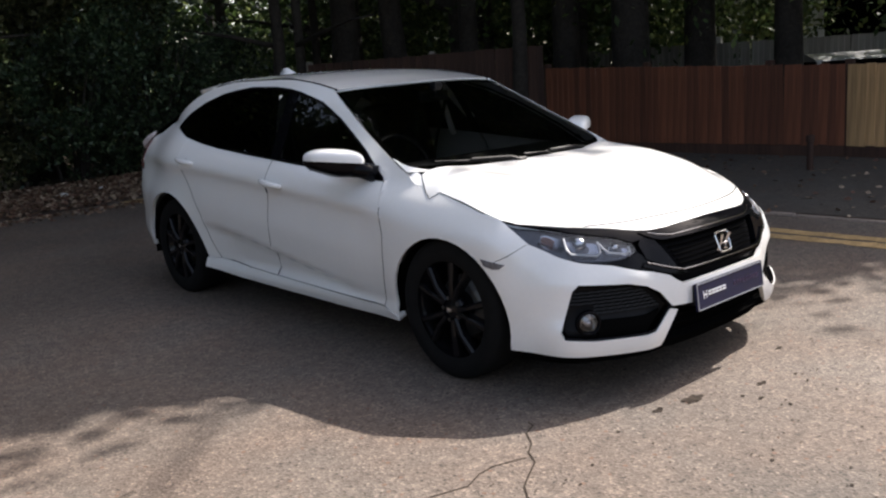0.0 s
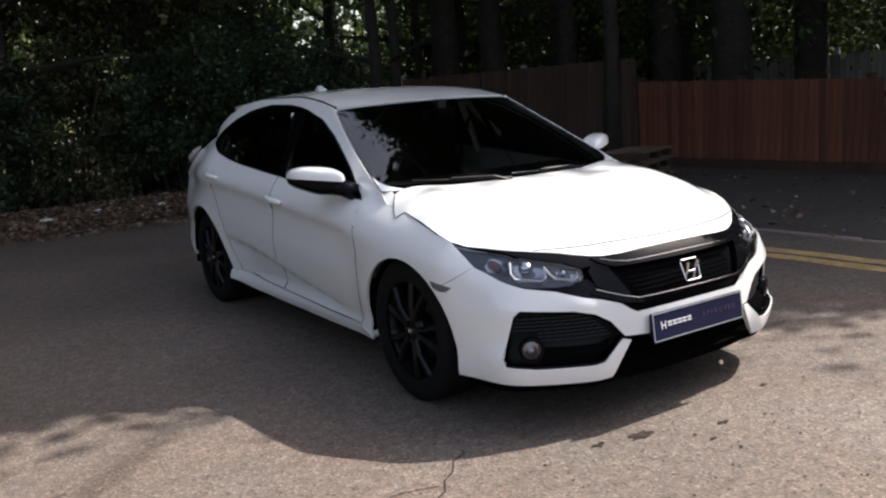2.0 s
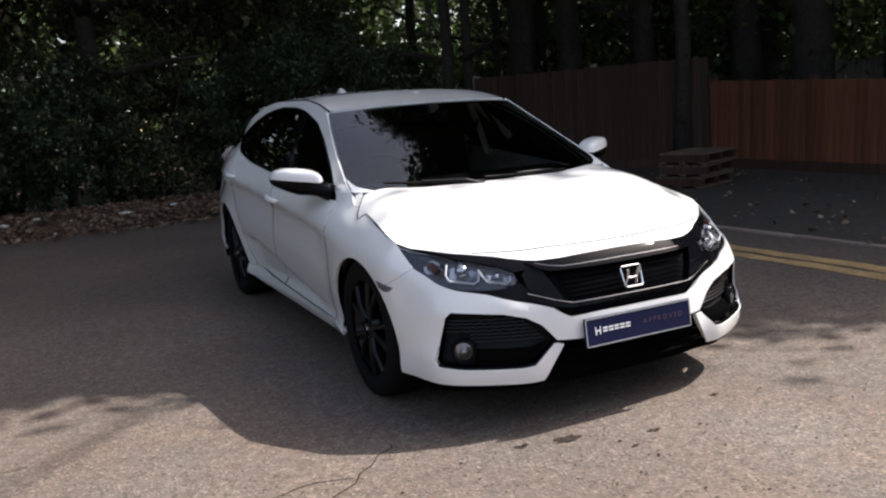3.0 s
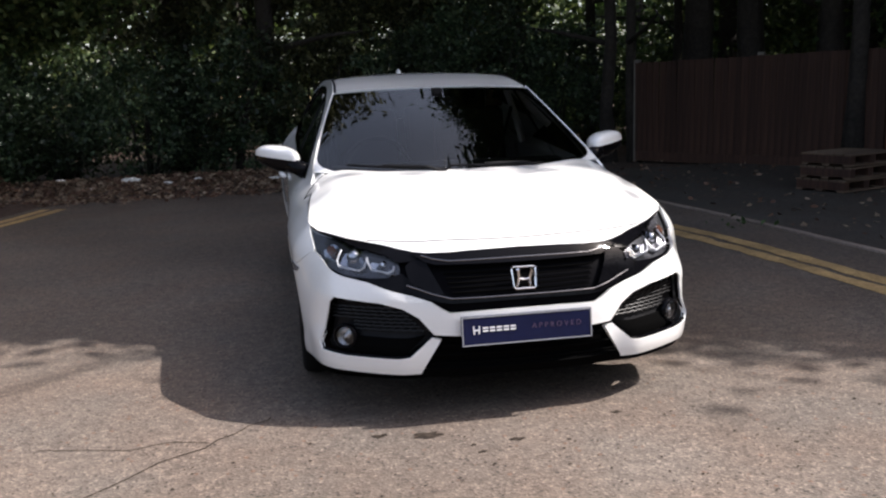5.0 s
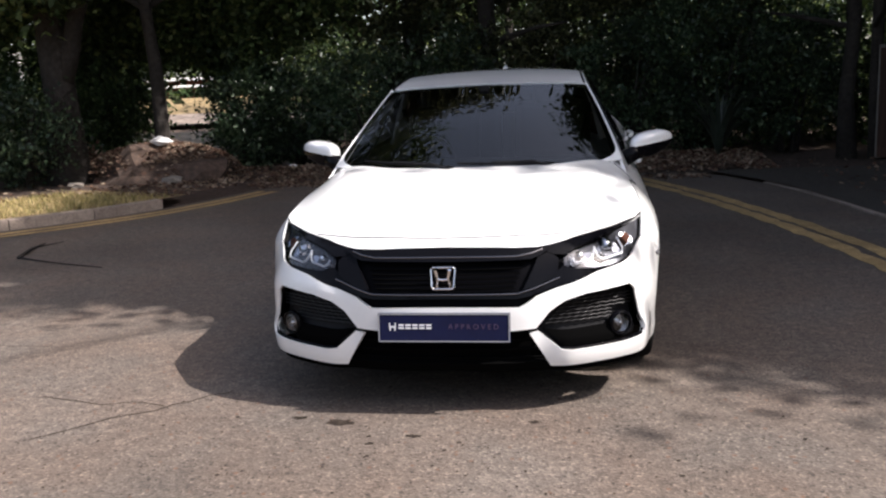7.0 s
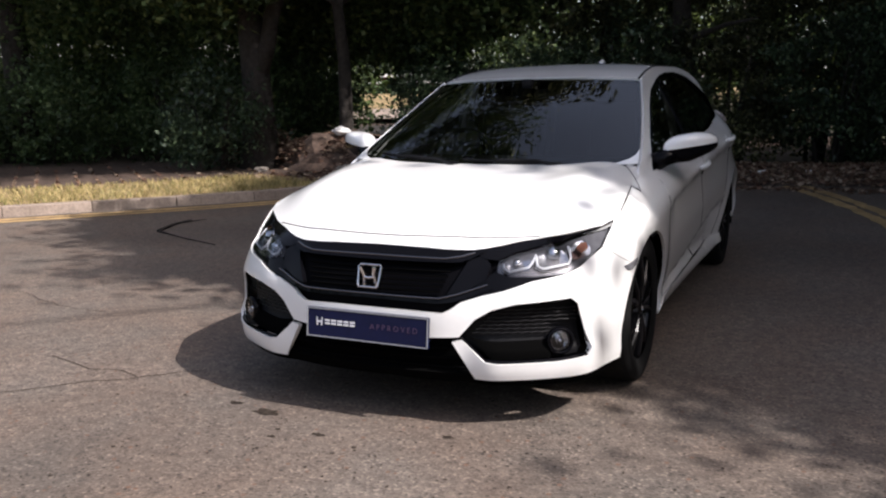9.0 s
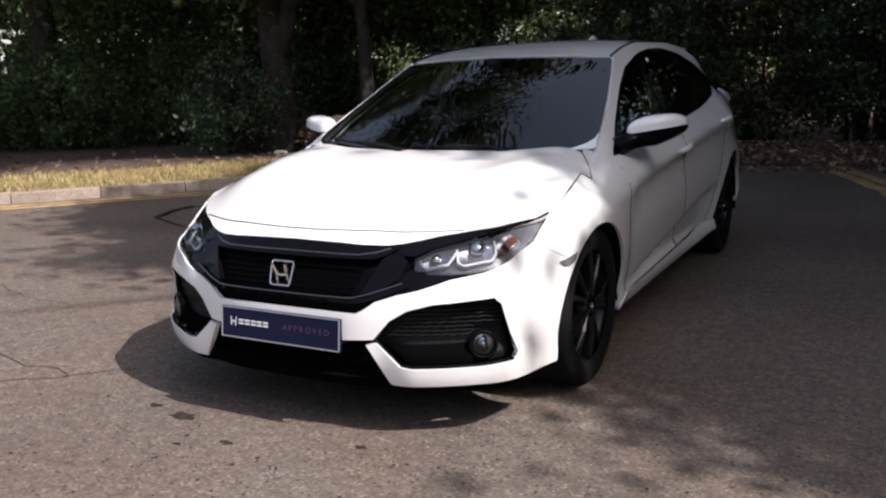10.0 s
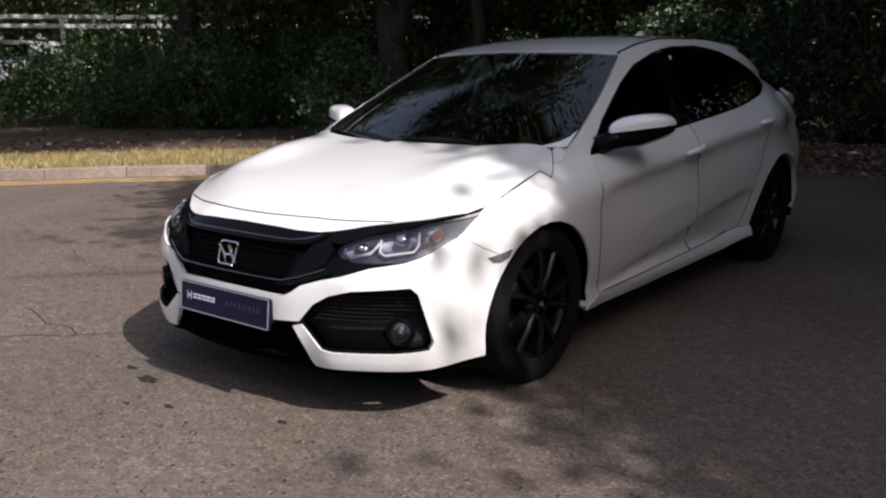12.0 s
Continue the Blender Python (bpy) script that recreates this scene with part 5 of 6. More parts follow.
# high clumps hang out of view, placed for bank shade and the windscreen's reflection
FORK = [((4.4, -6.2, 7.6), (2.2, 2.6, .9), 210, (.36, .36, .26)), ((1.6, -2.0, 7.2), (2.4, 2.2, .9), 170, (.36, .36, .26)), ((1.2, .8, 4.3), (3.0, 1.6, 1.3), 190, (.3, .3, .28)), ((1.8, .9, 2.85), (1.9, 1.0, .85), 260, (.24, .24, .22)), ((2.4, -2.0, 4.9), (3.0, 2.6, .8), 120, (.36, .36, .24)), ((0, 0, 6.2), (3.0, 2.6, 1.2), 120, (.36, .36, .28)), ((.3, .2, 2.9), (2.0, 1.5, .8), 70, (.28, .28, .28)), ((1.5, -2.7, 2.9), (1.0, .6, .5), 80, (.2, .2, .18))]
forked = tree("tree", (-6.85, 6.4, .1), 8.5, .25, [((x - 1.75, y + 2.0, z), rr, n, sp) for (x, y, z), rr, n, sp in FORK], 95, .125, "dark forked tree on the soil bank", lean=(-.3, .2))
part("limb", tube([(.05, 0, 1.5), (.20, .05, 1.95), (.32, .0, 2.3), (.62, .1, 3.2), (.9, .2, 4.6), (1.0, .3, 6.0)], [.15, .13, .12, .10, .08, .04], 10), BARK, forked, smooth_faces=True)
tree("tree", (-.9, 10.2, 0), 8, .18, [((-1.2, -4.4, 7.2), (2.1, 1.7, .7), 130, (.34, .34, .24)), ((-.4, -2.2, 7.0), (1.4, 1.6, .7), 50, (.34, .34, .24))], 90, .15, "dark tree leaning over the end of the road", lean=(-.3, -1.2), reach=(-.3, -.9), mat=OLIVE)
# the lowest wide clumps overhang unseen, added to shade the soil bank
tree("tree", (-12.2, 6.4, .1), 9, .26, [((2.2, -2.4, 4.9), (3.2, 2.6, .8), 120, (.36, .36, .24)), ((0, 0, 6.2), (3.2, 3.0, 1.4), 120, (.4, .4, .3)), ((1.2, 1.0, 2.9), (1.6, 1.3, .9), 70, (.3, .3, .3))], 95, .125, "dark tree on the soil bank")
tree("tree", (-16.5, 4.2, .1), 9, .28, [((2.2, -2.6, 4.9), (3.4, 2.8, .8), 120, (.36, .36, .24)), ((0, 0, 6.2), (3.4, 3.2, 1.4), 120, (.4, .4, .3))], 95, .125, "dark tree on the soil bank")
tree("tree", (-5.3, 10.6, 0), 8, .16, [((-.4, -.9, 2.85), (2.1, 1.2, 1.0), 340, (.26, .26, .22)), ((-.2, -.6, 4.3), (2.4, 1.5, 1.1), 160, (.3, .3, .26)), ((0, -.4, 5.6), (3.0, 2.6, 1.3), 170, (.4, .4, .3))], 75, .12, "slender dark tree with hanging foliage")
tree("tree", (-12.5, 12.5, 0), 9, .25, [((0, 0, 5.8), (3.4, 3.2, 2.2), 180, (.4, .4, .3))], 95, .125, "dark tree beyond the soil bank")
tree("tree", (-5.8, 7.25, .1), 7, .12, [((.3, .5, 5.2), (1.6, 1.4, 1.0), 90, (.34, .34, .26))], 60, .12, "slim dark tree beside the leaf heap")
for x, y, r, h in ((7.9, 7.6, .20, 9), (5.6, 12.4, .13, 8), (9.9, 2.6, .24, 9), (10.6, -.6, .26, 9), (11.4, -2.6, .22, 9), (9.6, 6.6, .30, 10), (12.4, 1.2, .25, 9), (8.2, 11.5, .22, 9), (6.72, 5.32, .13, 8), (8.4, 8.3, .30, 10), (7.3, 9.0, .26, 10), (9.4, 8.9, .34, 10), (8.8, 6.1, .27, 9), (6.8, 10.95, .10, 9), (4.55, 8.65, .12, 8), (4.86, 8.45, .10, 8), (10.3, 4.4, .30, 9)):
    tree("tree", (x, y, 0), h, r, [((0, 0, h * .74), (2.6, 2.6, 1.5), 90, (.4, .4, .3))], 70, .17, "dark upright tree behind the fence", group="trees behind the fence")

# hedge at the road's end and shrubs along the bank
HEDGE = "dense dark green shrub with glossy leaves"
for x, y, rx, ry, rz in ((-5.05, 9.3, .72, .7, 1.1), (-4.3, 9.4, .95, .8, 1.0), (-3.0, 9.3, 1.15, 1.0, 1.15), (-1.7, 9.5, 1.3, 1.1, 1.35), (-.2, 9.4, 1.3, 1.1, 1.4), (1.3, 9.5, 1.3, 1.1, 1.45), (2.7, 9.6, 1.3, 1.1, 1.45), (4.0, 9.9, 1.2, 1.0, 1.4), (-2.4, 10.6, 1.4, 1.0, 1.7), (-.6, 10.8, 1.4, 1.0, 1.8), (1.0, 10.9, 1.4, 1.0, 1.8), (2.6, 11.0, 1.4, 1.0, 1.8)):
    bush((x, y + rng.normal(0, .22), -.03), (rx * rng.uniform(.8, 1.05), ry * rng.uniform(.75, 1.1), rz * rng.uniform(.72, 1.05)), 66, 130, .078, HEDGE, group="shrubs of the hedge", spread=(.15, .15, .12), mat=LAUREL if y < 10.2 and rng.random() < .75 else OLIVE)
for x, y, rx, ry, rz in ((-8.15, 8.8, .85, .8, 1.15), (-8.1, 9.8, 1.0, .8, 1.1), (-9.6, 7.6, 1.3, 1.0, 1.0), (-11.3, 6.2, 1.4, 1.1, .85), (-13.2, 5.2, 1.5, 1.2, .80), (-15.4, 4.0, 1.6, 1.3, .78), (-17.8, 2.8, 1.7, 1.3, .80), (-10.6, 9.0, 1.5, 1.2, 1.2), (-13.0, 8.0, 1.6, 1.3, .90), (-16.0, 6.6, 1.7, 1.4, .85), (-20.0, 2.6, 1.8, 1.4, 1.2)):
    bush((x, y, .08), (rx, ry, rz), 140, 62, .08, "dark low shrub under the trees on bare soil", group="shrubs on the bank")
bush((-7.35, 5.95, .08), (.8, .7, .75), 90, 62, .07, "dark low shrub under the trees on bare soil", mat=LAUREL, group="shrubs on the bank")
STRAP = material("strap_leaf", (0.030, 0.040, 0.028), 0.45, vary=((8, .3),))
plant = tagged(new("strap_plant"), "dark strap-leaved plant drooping beside the hedge", "plant")
plant.location = (2.6, 8.25, .08)
for k in range(34):
    a, long = 2 * math.pi * k / 34 + rng.normal(0, .1), rng.uniform(.9, 1.5)
    lean = rng.uniform(.25, .8)
    run = [Vector((math.cos(a) * lean * long * f * (.4 + .6 * f), math.sin(a) * lean * long * f * (.4 + .6 * f), long * (f - .55 * lean * f ** 3))) for f in (0, .25, .5, .75, 1)]
    wide = Vector((-math.sin(a), math.cos(a), 0)) * .028
    fold = Vector((0, 0, -.010))
    verts = [q for p, w in zip(run, (.7, 1, 1, .7, .1)) for q in (p - wide * w, p + fold * w, p + wide * w)]
    part("leaf", mesh_of("leaf", verts, [(3 * r + c, 3 * r + c + 1, 3 * r + c + 4, 3 * r + c + 3) for r in range(4) for c in range(2)], STRAP), STRAP, plant)
for x, y in ((9.2, -1.6), (8.9, 9.2), (12.8, -2.8), (10.0, 7.6)):
    bush((x, y, -.03), (1.0, 1.0, .85), 60, 34, .12, "green garden shrub behind the fence", mat=CANOPY, group="garden shrubs")

# the wood that closes the place behind hedge, fence and bank: undergrowth and an unseen roof of leaves added for shade
def in_wood(x, y):
    left = x < -8.5 and y > 9.5 + (x + 8.5) * .45
    back = y > 12.5
    right = x > 12.5 + .12 * max(y, -9) and y > -22
    gap = abs(math.atan2(y + 2, x) - math.radians(116)) < .085
    return (left or back or right) and not gap


under, cover = [], []
while len(under) < 2100:
    x, y = rng.uniform(-30, 24), rng.uniform(-22, 24)
    if in_wood(x, y):
        if x < -9 and y < 17:
            under.append((x, y, rng.uniform(0, 1.3)))
        else:
            under.append((x, y, rng.uniform(0, 1) ** 1.2 * 5.2))
while len(cover) < 2300:
    x, y = rng.uniform(-30, 26), rng.uniform(-22, 26)
    if in_wood(x - 2.5, y + 2.5) or in_wood(x, y):
        cover.append((x, y, rng.uniform(5.4, 8.6)))
# extra clumps on the sun side keep the garden behind the fence dark
for k in range(620):
    under.append((rng.uniform(13.5, 19), rng.uniform(-2, 15), rng.uniform(1.2, 7.5)))
for k in range(110):
    under.append((rng.uniform(2, 13), rng.uniform(12.8, 17), rng.uniform(.3, 1.7)))
for k in range(470):
    x, y = rng.uniform(8.6, 13.5), rng.uniform(-8, 9.5)
    under.append((x, y, rng.uniform(2.5, 6.2)))
# more unseen roof clumps, added to block light above the fence side
for k in range(360):
    x, y = rng.uniform(7.5, 15), rng.uniform(.2, 6.6)
    cover.append((x, y, rng.uniform(7, 10)))
for k in range(200):
    under.append((rng.uniform(9, 14), rng.uniform(6, 11), rng.uniform(1.8, 6)))
# a clear lane between the plants towards the house
under = [p for p in under if not (p[2] < 3.2 and p[0] > 8 and abs(math.atan2(p[1] + 4.2, p[0] + 3.3) - .40) < .065)]
# unseen leaf roof opened to brighten the space before the house
cover = [p for p in cover if not (14.5 < p[0] < 20.6 and 3.5 < p[1] < 9.5)]
# leaves removed along the sun's path so the silver car's roof is lit
under, cover = ([p for p in group if not (abs(p[0] - .92 * (p[2] - 1.2) - 10.6) < 1.1 and abs(p[1] + .12 * (p[2] - 1.2) - 1.9) < .9)] for group in (under, cover))
# low growth, and leaves cleared along the sun's path to light the rail fence
def low_bank(p):
    return math.radians(145.5) < math.atan2(p[1] + 4.2, p[0] - 2.6) < math.radians(160) and math.hypot(p[0] - 2.6, p[1] + 4.2) < 24.5


def sun_path_to_rails(p):
    x, y = p[0] - .92 * (p[2] - 2.4), p[1] + .12 * (p[2] - 2.4)
    return -21 < x < -13 and abs((x + 20.2) * 9.1 - (y - 5.6) * 7.2) / 11.6 < 1.5


# an open glade behind the end of the hedge
under = [p for p in under if not (p[1] > 11.5 and p[2] > 1.9 and .27 < (p[0] + .19) / (p[1] + 5.48) < .43)]
for k in range(520):
    x, z = rng.uniform(2.6, 13.5), rng.uniform(.1, 4.2)
    if not (4.5 < x < 6.4 and z > 1.9 or 6.5 < x < 7.5 and z > 1.5):
        under.append((x, rng.uniform(12.2, 13.0), z))
cover = [p for p in cover if not (5 < p[0] < 17 and 13 < p[1] < 24)]
under = [p for p in under if not (12 < p[1] < 25 and -6 < p[0] < 2.5 and p[2] > 1.6 and rng.random() < .7)]
under = [p for p in under if not (low_bank(p) and (p[2] > .35 or rng.random() < .5))]
# roof opened for sun on the rails and thinned to brighten the hedge top
cover = [p for p in cover if not sun_path_to_rails(p) and not (-9 < p[0] < 5 and 9 < p[1] < 16 and rng.random() < .6)]
for k in range(420):
    a, d = math.radians(rng.uniform(131, 163)), rng.uniform(26.5, 32)
    under.append((2.6 + d * math.cos(a), -4.2 + d * math.sin(a), rng.uniform(2.2, 7)))
for k in range(110):
    a, d = math.radians(rng.uniform(133, 145)), rng.uniform(19, 23)
    under.append((2.6 + d * math.cos(a), -4.2 + d * math.sin(a), rng.uniform(.6, 3.6)))
for nm, pts, n, sp, size, mat, label in (("undergrowth", under, 84, (.65, .65, .55), .155, CANOPY, "dark undergrowth of the wood"), ("leaf_roof", cover, 40, (.9, .9, .35), .36, CANOPY, "dark leaf roof added out of view to shade the wood")):
    pts = np.array(pts)
    pts = (pts[:, None, :] + rng.normal(size=(len(pts), n, 3)) * sp).reshape(-1, 3)
    pts = pts[pts[:, 2] > 0]
    tagged(new(nm, leaf_cloud(nm, pts, size, mat)), label, "woods", kind="stuff")

# distant woods all round
ring_pts = []
for k in range(3600):
    a = rng.uniform(0, 2 * math.pi)
    d = rng.uniform(28, 46)
    gap = abs((a - math.radians(116) + math.pi) % (2 * math.pi) - math.pi)
    if gap < .10:
        d += 22
    ring_pts.append((d * math.cos(a), d * math.sin(a), rng.uniform(.1, 1) * (8 if math.sin(a) > -.1 else 4.5)))
ring_pts = np.array(ring_pts)
cloud = (ring_pts[:, None, :] + rng.normal(size=(len(ring_pts), 26, 3)) * (1.0, 1.0, .8)).reshape(-1, 3)
cloud = cloud[cloud[:, 2] > 0]
tagged(new("distant_woods", leaf_cloud("distant_woods", cloud, .62, FAR_LEAF)), "distant sunlit green woods round the place", "woods", kind="stuff")
trunks = bmesh.new()
for k in range(90):
    a, d = rng.uniform(0, 2 * math.pi), rng.uniform(26, 46)
    if abs((a - math.radians(116) + math.pi) % (2 * math.pi) - math.pi) < .12:
        continue
    x, y = d * math.cos(a), d * math.sin(a)
    tube([(x, y, -.1), (x + rng.normal(0, .1), y, 3), (x + rng.normal(0, .3), y, 8)], [.24, .18, .08], 6, trunks)
me = bpy.data.meshes.new("distant_trunks")
trunks.to_mesh(me)
trunks.free()
me.materials.append(BARK)
tagged(new("distant_trunks", me), "distant dark tree trunks", "trunks", kind="stuff")

# the far road beyond the gap in the trees
way = Vector((-.46, .89, 0))
across = Vector((.89, .46, 0))


def far_strip(name, d0, d1, z0, z1, mat, label, category, w=14):
    pts = [way * d0 - across * w, way * d0 + across * w, way * d1 + across * w, way * d1 - across * w]
    me = mesh_of(name, [(p.x, p.y, z) for p, z in zip(pts, (z0, z0, z1, z1))], [(0, 1, 2, 3)], mat, False)
    if me.polygons[0].normal.z < 0:
        me.flip_normals()
    return tagged(new(name, me), label, category, kind="structure")


# shaded stretch gets dark asphalt, sunlit stretch pale concrete: their light is in the colour
far_strip("far_path", 17.5, 29, .02, .02, PAVING, "grey shaded road seen through the trees", "road")
far_strip("far_road", 32.5, 38.5, .19, .50, CONCRETE, "pale sunlit far road seen through the trees", "road", 30)
far_strip("far_verge", 38.5, 44.5, .50, 1.22, VERGE, "sunlit dry grass bank beyond the far road", "verge", 30)
turn = Matrix.Rotation(math.atan2(across.y, across.x), 4, "Z")
for nm, d, z0, z1, deep, label in (("low_wall", 46.5, 1.80, 1.94, .3, "low white wall beyond the far road"), ("white_terrace", 49.5, 2.22, 2.40, .5, "white terrace edge beyond the far road")):
    far_wall = tagged(new(nm), label, "wall", kind="structure")
    base = way * d
    part("wall_body", box(60, deep, z1 + .1, .02, m=Matrix.Translation(base + Vector((0, .5, z0 / 2 - .05))) @ turn), TILE, far_wall)
    part("wall_cap", box(60, deep + .2, z1 - z0, .02, m=Matrix.Translation(base + Vector((0, 0, (z0 + z1) / 2))) @ turn), WHITE_WALL, far_wall)
hedge_pts = np.array([(p.x, p.y, 1.2 + .5 * rng.random()) for p in (way * (45.6 + .5 * rng.random()) + across * rng.uniform(-28, 28) for _ in range(2600))])
tagged(new("far_hedge", leaf_cloud("far_hedge", hedge_pts, .40, SHRUB)), "low dark hedge before a white wall", "hedge", kind="stuff")


def parked_car(place, paint, label, name="parked_car"):
    """A plain distant hatchback: body, cabin glass, roof, wheels."""
    top = tagged(new(name), label, "car")
    prof = [(-2.1, .35), (-2.15, .6), (-1.9, .78), (-1.0, .95), (-.45, 1.35), (.2, 1.46), (1.1, 1.42), (1.8, 1.05), (2.1, .95), (2.12, .4)]
    bm = bmesh.new()
    rows = []
    for f, inn in ((-.80, .12), (-.86, 0), (.86, 0), (.80, .12)):
        rows.append([bm.verts.new((x * (1 - inn * .2), f * (1 if z < 1 else .82), z - (inn if z > 1.2 else 0))) for x, z in prof])
    for a, b in zip(rows, rows[1:]):
        for k in range(len(prof) - 1):
            bm.faces.new((a[k], a[k + 1], b[k + 1], b[k]))
    bm.faces.new(rows[0])
    bm.faces.new(rows[-1])
    part("body", bm, paint, top, smooth_faces=False)
    for sy in (1, -1):
        part("side_glass", box(1.9, .02, .30, .01, m=Matrix.Translation((.35, sy * .735, 1.17))), VOID, top)
        for x in (-1.35, 1.3):
            part("wheel", lathe([(.18, -.1), (.31, -.1), (.32, 0), (.31, .1), (.18, .1), (0, .09)], 24, m=Matrix.Translation((x, sy * .76, .32)) @ Matrix.Rotation(math.pi / 2, 4, "Z")), RUBBER, top)
    part("front_glass", box(.02, 1.3, .5, .01, m=Matrix.Translation((-.76, 0, 1.17)) @ Matrix.Rotation(radians(52), 4, "Y")), VOID, top)
    top.matrix_basis = place
    return top


parked_car(Matrix.Translation((11.0, 2.1, -.03)) @ Matrix.Rotation(radians(40), 4, "Z") @ Matrix.Diagonal((.95, .95, .84, 1)), SILVER, "silver car parked behind the fence")
parked_car(Matrix.Translation((-21.8, 7.4, .55)) @ Matrix.Rotation(radians(25), 4, "Z"), PAINT, "white car standing beyond the bushes")
parked_car(Matrix.Translation((-20.5, 10.5, 0)) @ Matrix.Rotation(radians(25), 4, "Z"), SILVER, "silver car standing beyond the bushes")

rails = tagged(new("rail_fence"), "white rail fence beyond the bushes", "fence")
a, b = Vector((-20.2, 5.6, 0)), Vector((-13.0, 14.7, 0))
turn = Matrix.Translation((a + b) / 2) @ Matrix.Rotation(math.atan2((b - a).y, (b - a).x), 4, "Z")
for z in (2.28, 2.50):
    part("rail", box((b - a).length, .05, .10, .01, m=turn @ Matrix.Translation((0, 0, z))), WHITE_WALL, rails)
for k in range(6):
    part("post", box(.10, .10, 2.55, .01, m=turn @ Matrix.Translation(((k / 5 - .5) * (b - a).length, .08, 1.27))), WHITE_WALL, rails)
house = tagged(new("house"), "white rendered house behind the trees", "house")
part("wall", box(7, 6, 5.2, .02, m=Matrix.Translation((24.5, 8.5, 2.57))), WHITE_WALL, house)
for y, wide in ((6.42, 1.75), (8.75, 1.75), (10.8, 1.5)):
    w = part("window", box(.12, wide, 2.5, .02, m=Matrix.Translation((20.98, y, 2.3))), WHITE_WALL, house)
    part("pane", box(.04, wide - .1, 2.4, m=Matrix.Translation((20.91, y, 2.3))), VOID, w)
bm = bmesh.new()
vs = [bm.verts.new(p) for p in ((20.6, 5.1, 5.1), (28.4, 5.1, 5.1), (28.4, 11.9, 5.1), (20.6, 11.9, 5.1), (20.6, 8.5, 7.6), (28.4, 8.5, 7.6))]
for f in ((0, 1, 5, 4), (3, 2, 5, 4), (0, 3, 4), (1, 2, 5), (0, 1, 2, 3)):
    bm.faces.new([vs[k] for k in f])
part("roof", bm, TILE, house)

# ---- litter, grass and small things ----
def scatter(n, fx):
    return np.array([fx() for _ in range(n)])


def on_bank():
    x, v = rng.uniform(-4.2, 3.2), rng.uniform(0, 1) ** .8
    y = 6.42 + .07 * (x + 3) + 2.1 * v
    return x, y, .004 + .116 * (y - 6.3) / 2.2 + .02 * rng.random()


def on_heap():
    a, r = rng.uniform(0, 2 * math.pi), math.sqrt(rng.random())
    return -5.75 + 1.25 * r * math.cos(a), 7.05 + .95 * r * math.sin(a), .10 + .52 * math.sqrt(1 - r * r) + .03 * rng.random()


edge_pts = np.concatenate([
    scatter(9500, on_bank), scatter(3000, on_heap),
    scatter(1500, lambda: (lambda p, d: (p.x - d * .9, p.y + d * .3, .118 + .015 * rng.random()))(END[int(rng.uniform(0, len(END) * .7))], rng.uniform(.0, 1.9))),
    scatter(900, lambda: (rng.uniform(-4.0, 2.2), 6.55 - abs(rng.normal(0, .22)), .008 + .012 * rng.random())),
    scatter(4600, lambda: (lambda p, d: (p.x - d * .75, p.y + d * .65, .125))(LEFT_EDGE[int(rng.uniform(20, len(LEFT_EDGE) - 1))], 1.8 + abs(rng.normal(0, 1.6)))),
    scatter(700, lambda: (rng.uniform(3.4, 6.9), rng.uniform(-3, 8), .034))])
tagged(new("fallen_leaves", leaf_cloud("fallen_leaves", edge_pts, .070, DEAD_LEAF, .80, .7)), "dry brown fallen leaves on soil", "leaves", kind="stuff")

blade_base = []
for k in range(34000):
    i = int(rng.uniform(14, len(VERGE_LINE) - 2))
    p, q = LEFT_EDGE[i], LEFT_EDGE[i + 1]
    t = (q - p).normalized()
    d = .14 + 1.9 * rng.random() ** 1.15
    p = p + (q - p) * rng.random() + Vector((-t.y, t.x, 0)) * d
    blade_base.append((p.x, p.y, .108))
bb = np.array(blade_base)
n = len(bb)
ang = rng.uniform(0, 2 * math.pi, n)
h = rng.uniform(.03, .085, n)
dx = np.stack([np.cos(ang), np.sin(ang), np.zeros(n)], 1)
tip = bb + np.stack([rng.normal(0, .03, n), rng.normal(0, .03, n), h], 1)
verts = np.stack([bb - dx * .006, bb + dx * .006, tip], 1).reshape(-1, 3)
me = bpy.data.meshes.new("grass")
me.from_pydata(verts.tolist(), [], (np.arange(n)[:, None] * 3 + [0, 1, 2]).tolist())
me.materials.append(BLADE)
tagged(new("grass", me), "short dry yellow grass on the verge", "grass", kind="stuff")


def lump(name, x, y, z, size, mat, label, category):
    bm = bmesh.new()
    bmesh.ops.create_icosphere(bm, subdivisions=3, radius=1)
    off = rng.uniform(0, 50)
    for v in bm.verts:
        f = 1 + .45 * noise.noise(v.co * 1.6 + Vector((off, 0, 0)))
        v.co = Vector((v.co.x * f * size[0], v.co.y * f * size[1], v.co.z * f * size[2]))
    me = bpy.data.meshes.new(name)
    bm.to_mesh(me)
    bm.free()
    me.materials.append(mat)
    ob = tagged(new(name, me), label, category)
    ob.location = (x, y, z)
    return ob


for x, y, s in ((-3.05, 7.95, .09), (-4.1, 8.3, .05), (-2.5, 7.6, .05), (-2.1, 7.9, .045), (-1.0, 7.55, .055), (-.3, 7.9, .035), (.5, 7.7, .05), (1.1, 7.9, .035), (-3.5, 7.4, .03)):
    lump("waste_paper", x, y, .004 + .116 * (y - 6.3) / 2.2 + s * .25, (s * 1.4, s, s * .45), PAPER, "crumpled white waste paper on leaf litter", "litter")
lump("mound", -5.75, 7.05, .08, (1.25, .95, .52), SOIL, "brown soil mound covered with dead leaves", "mound")
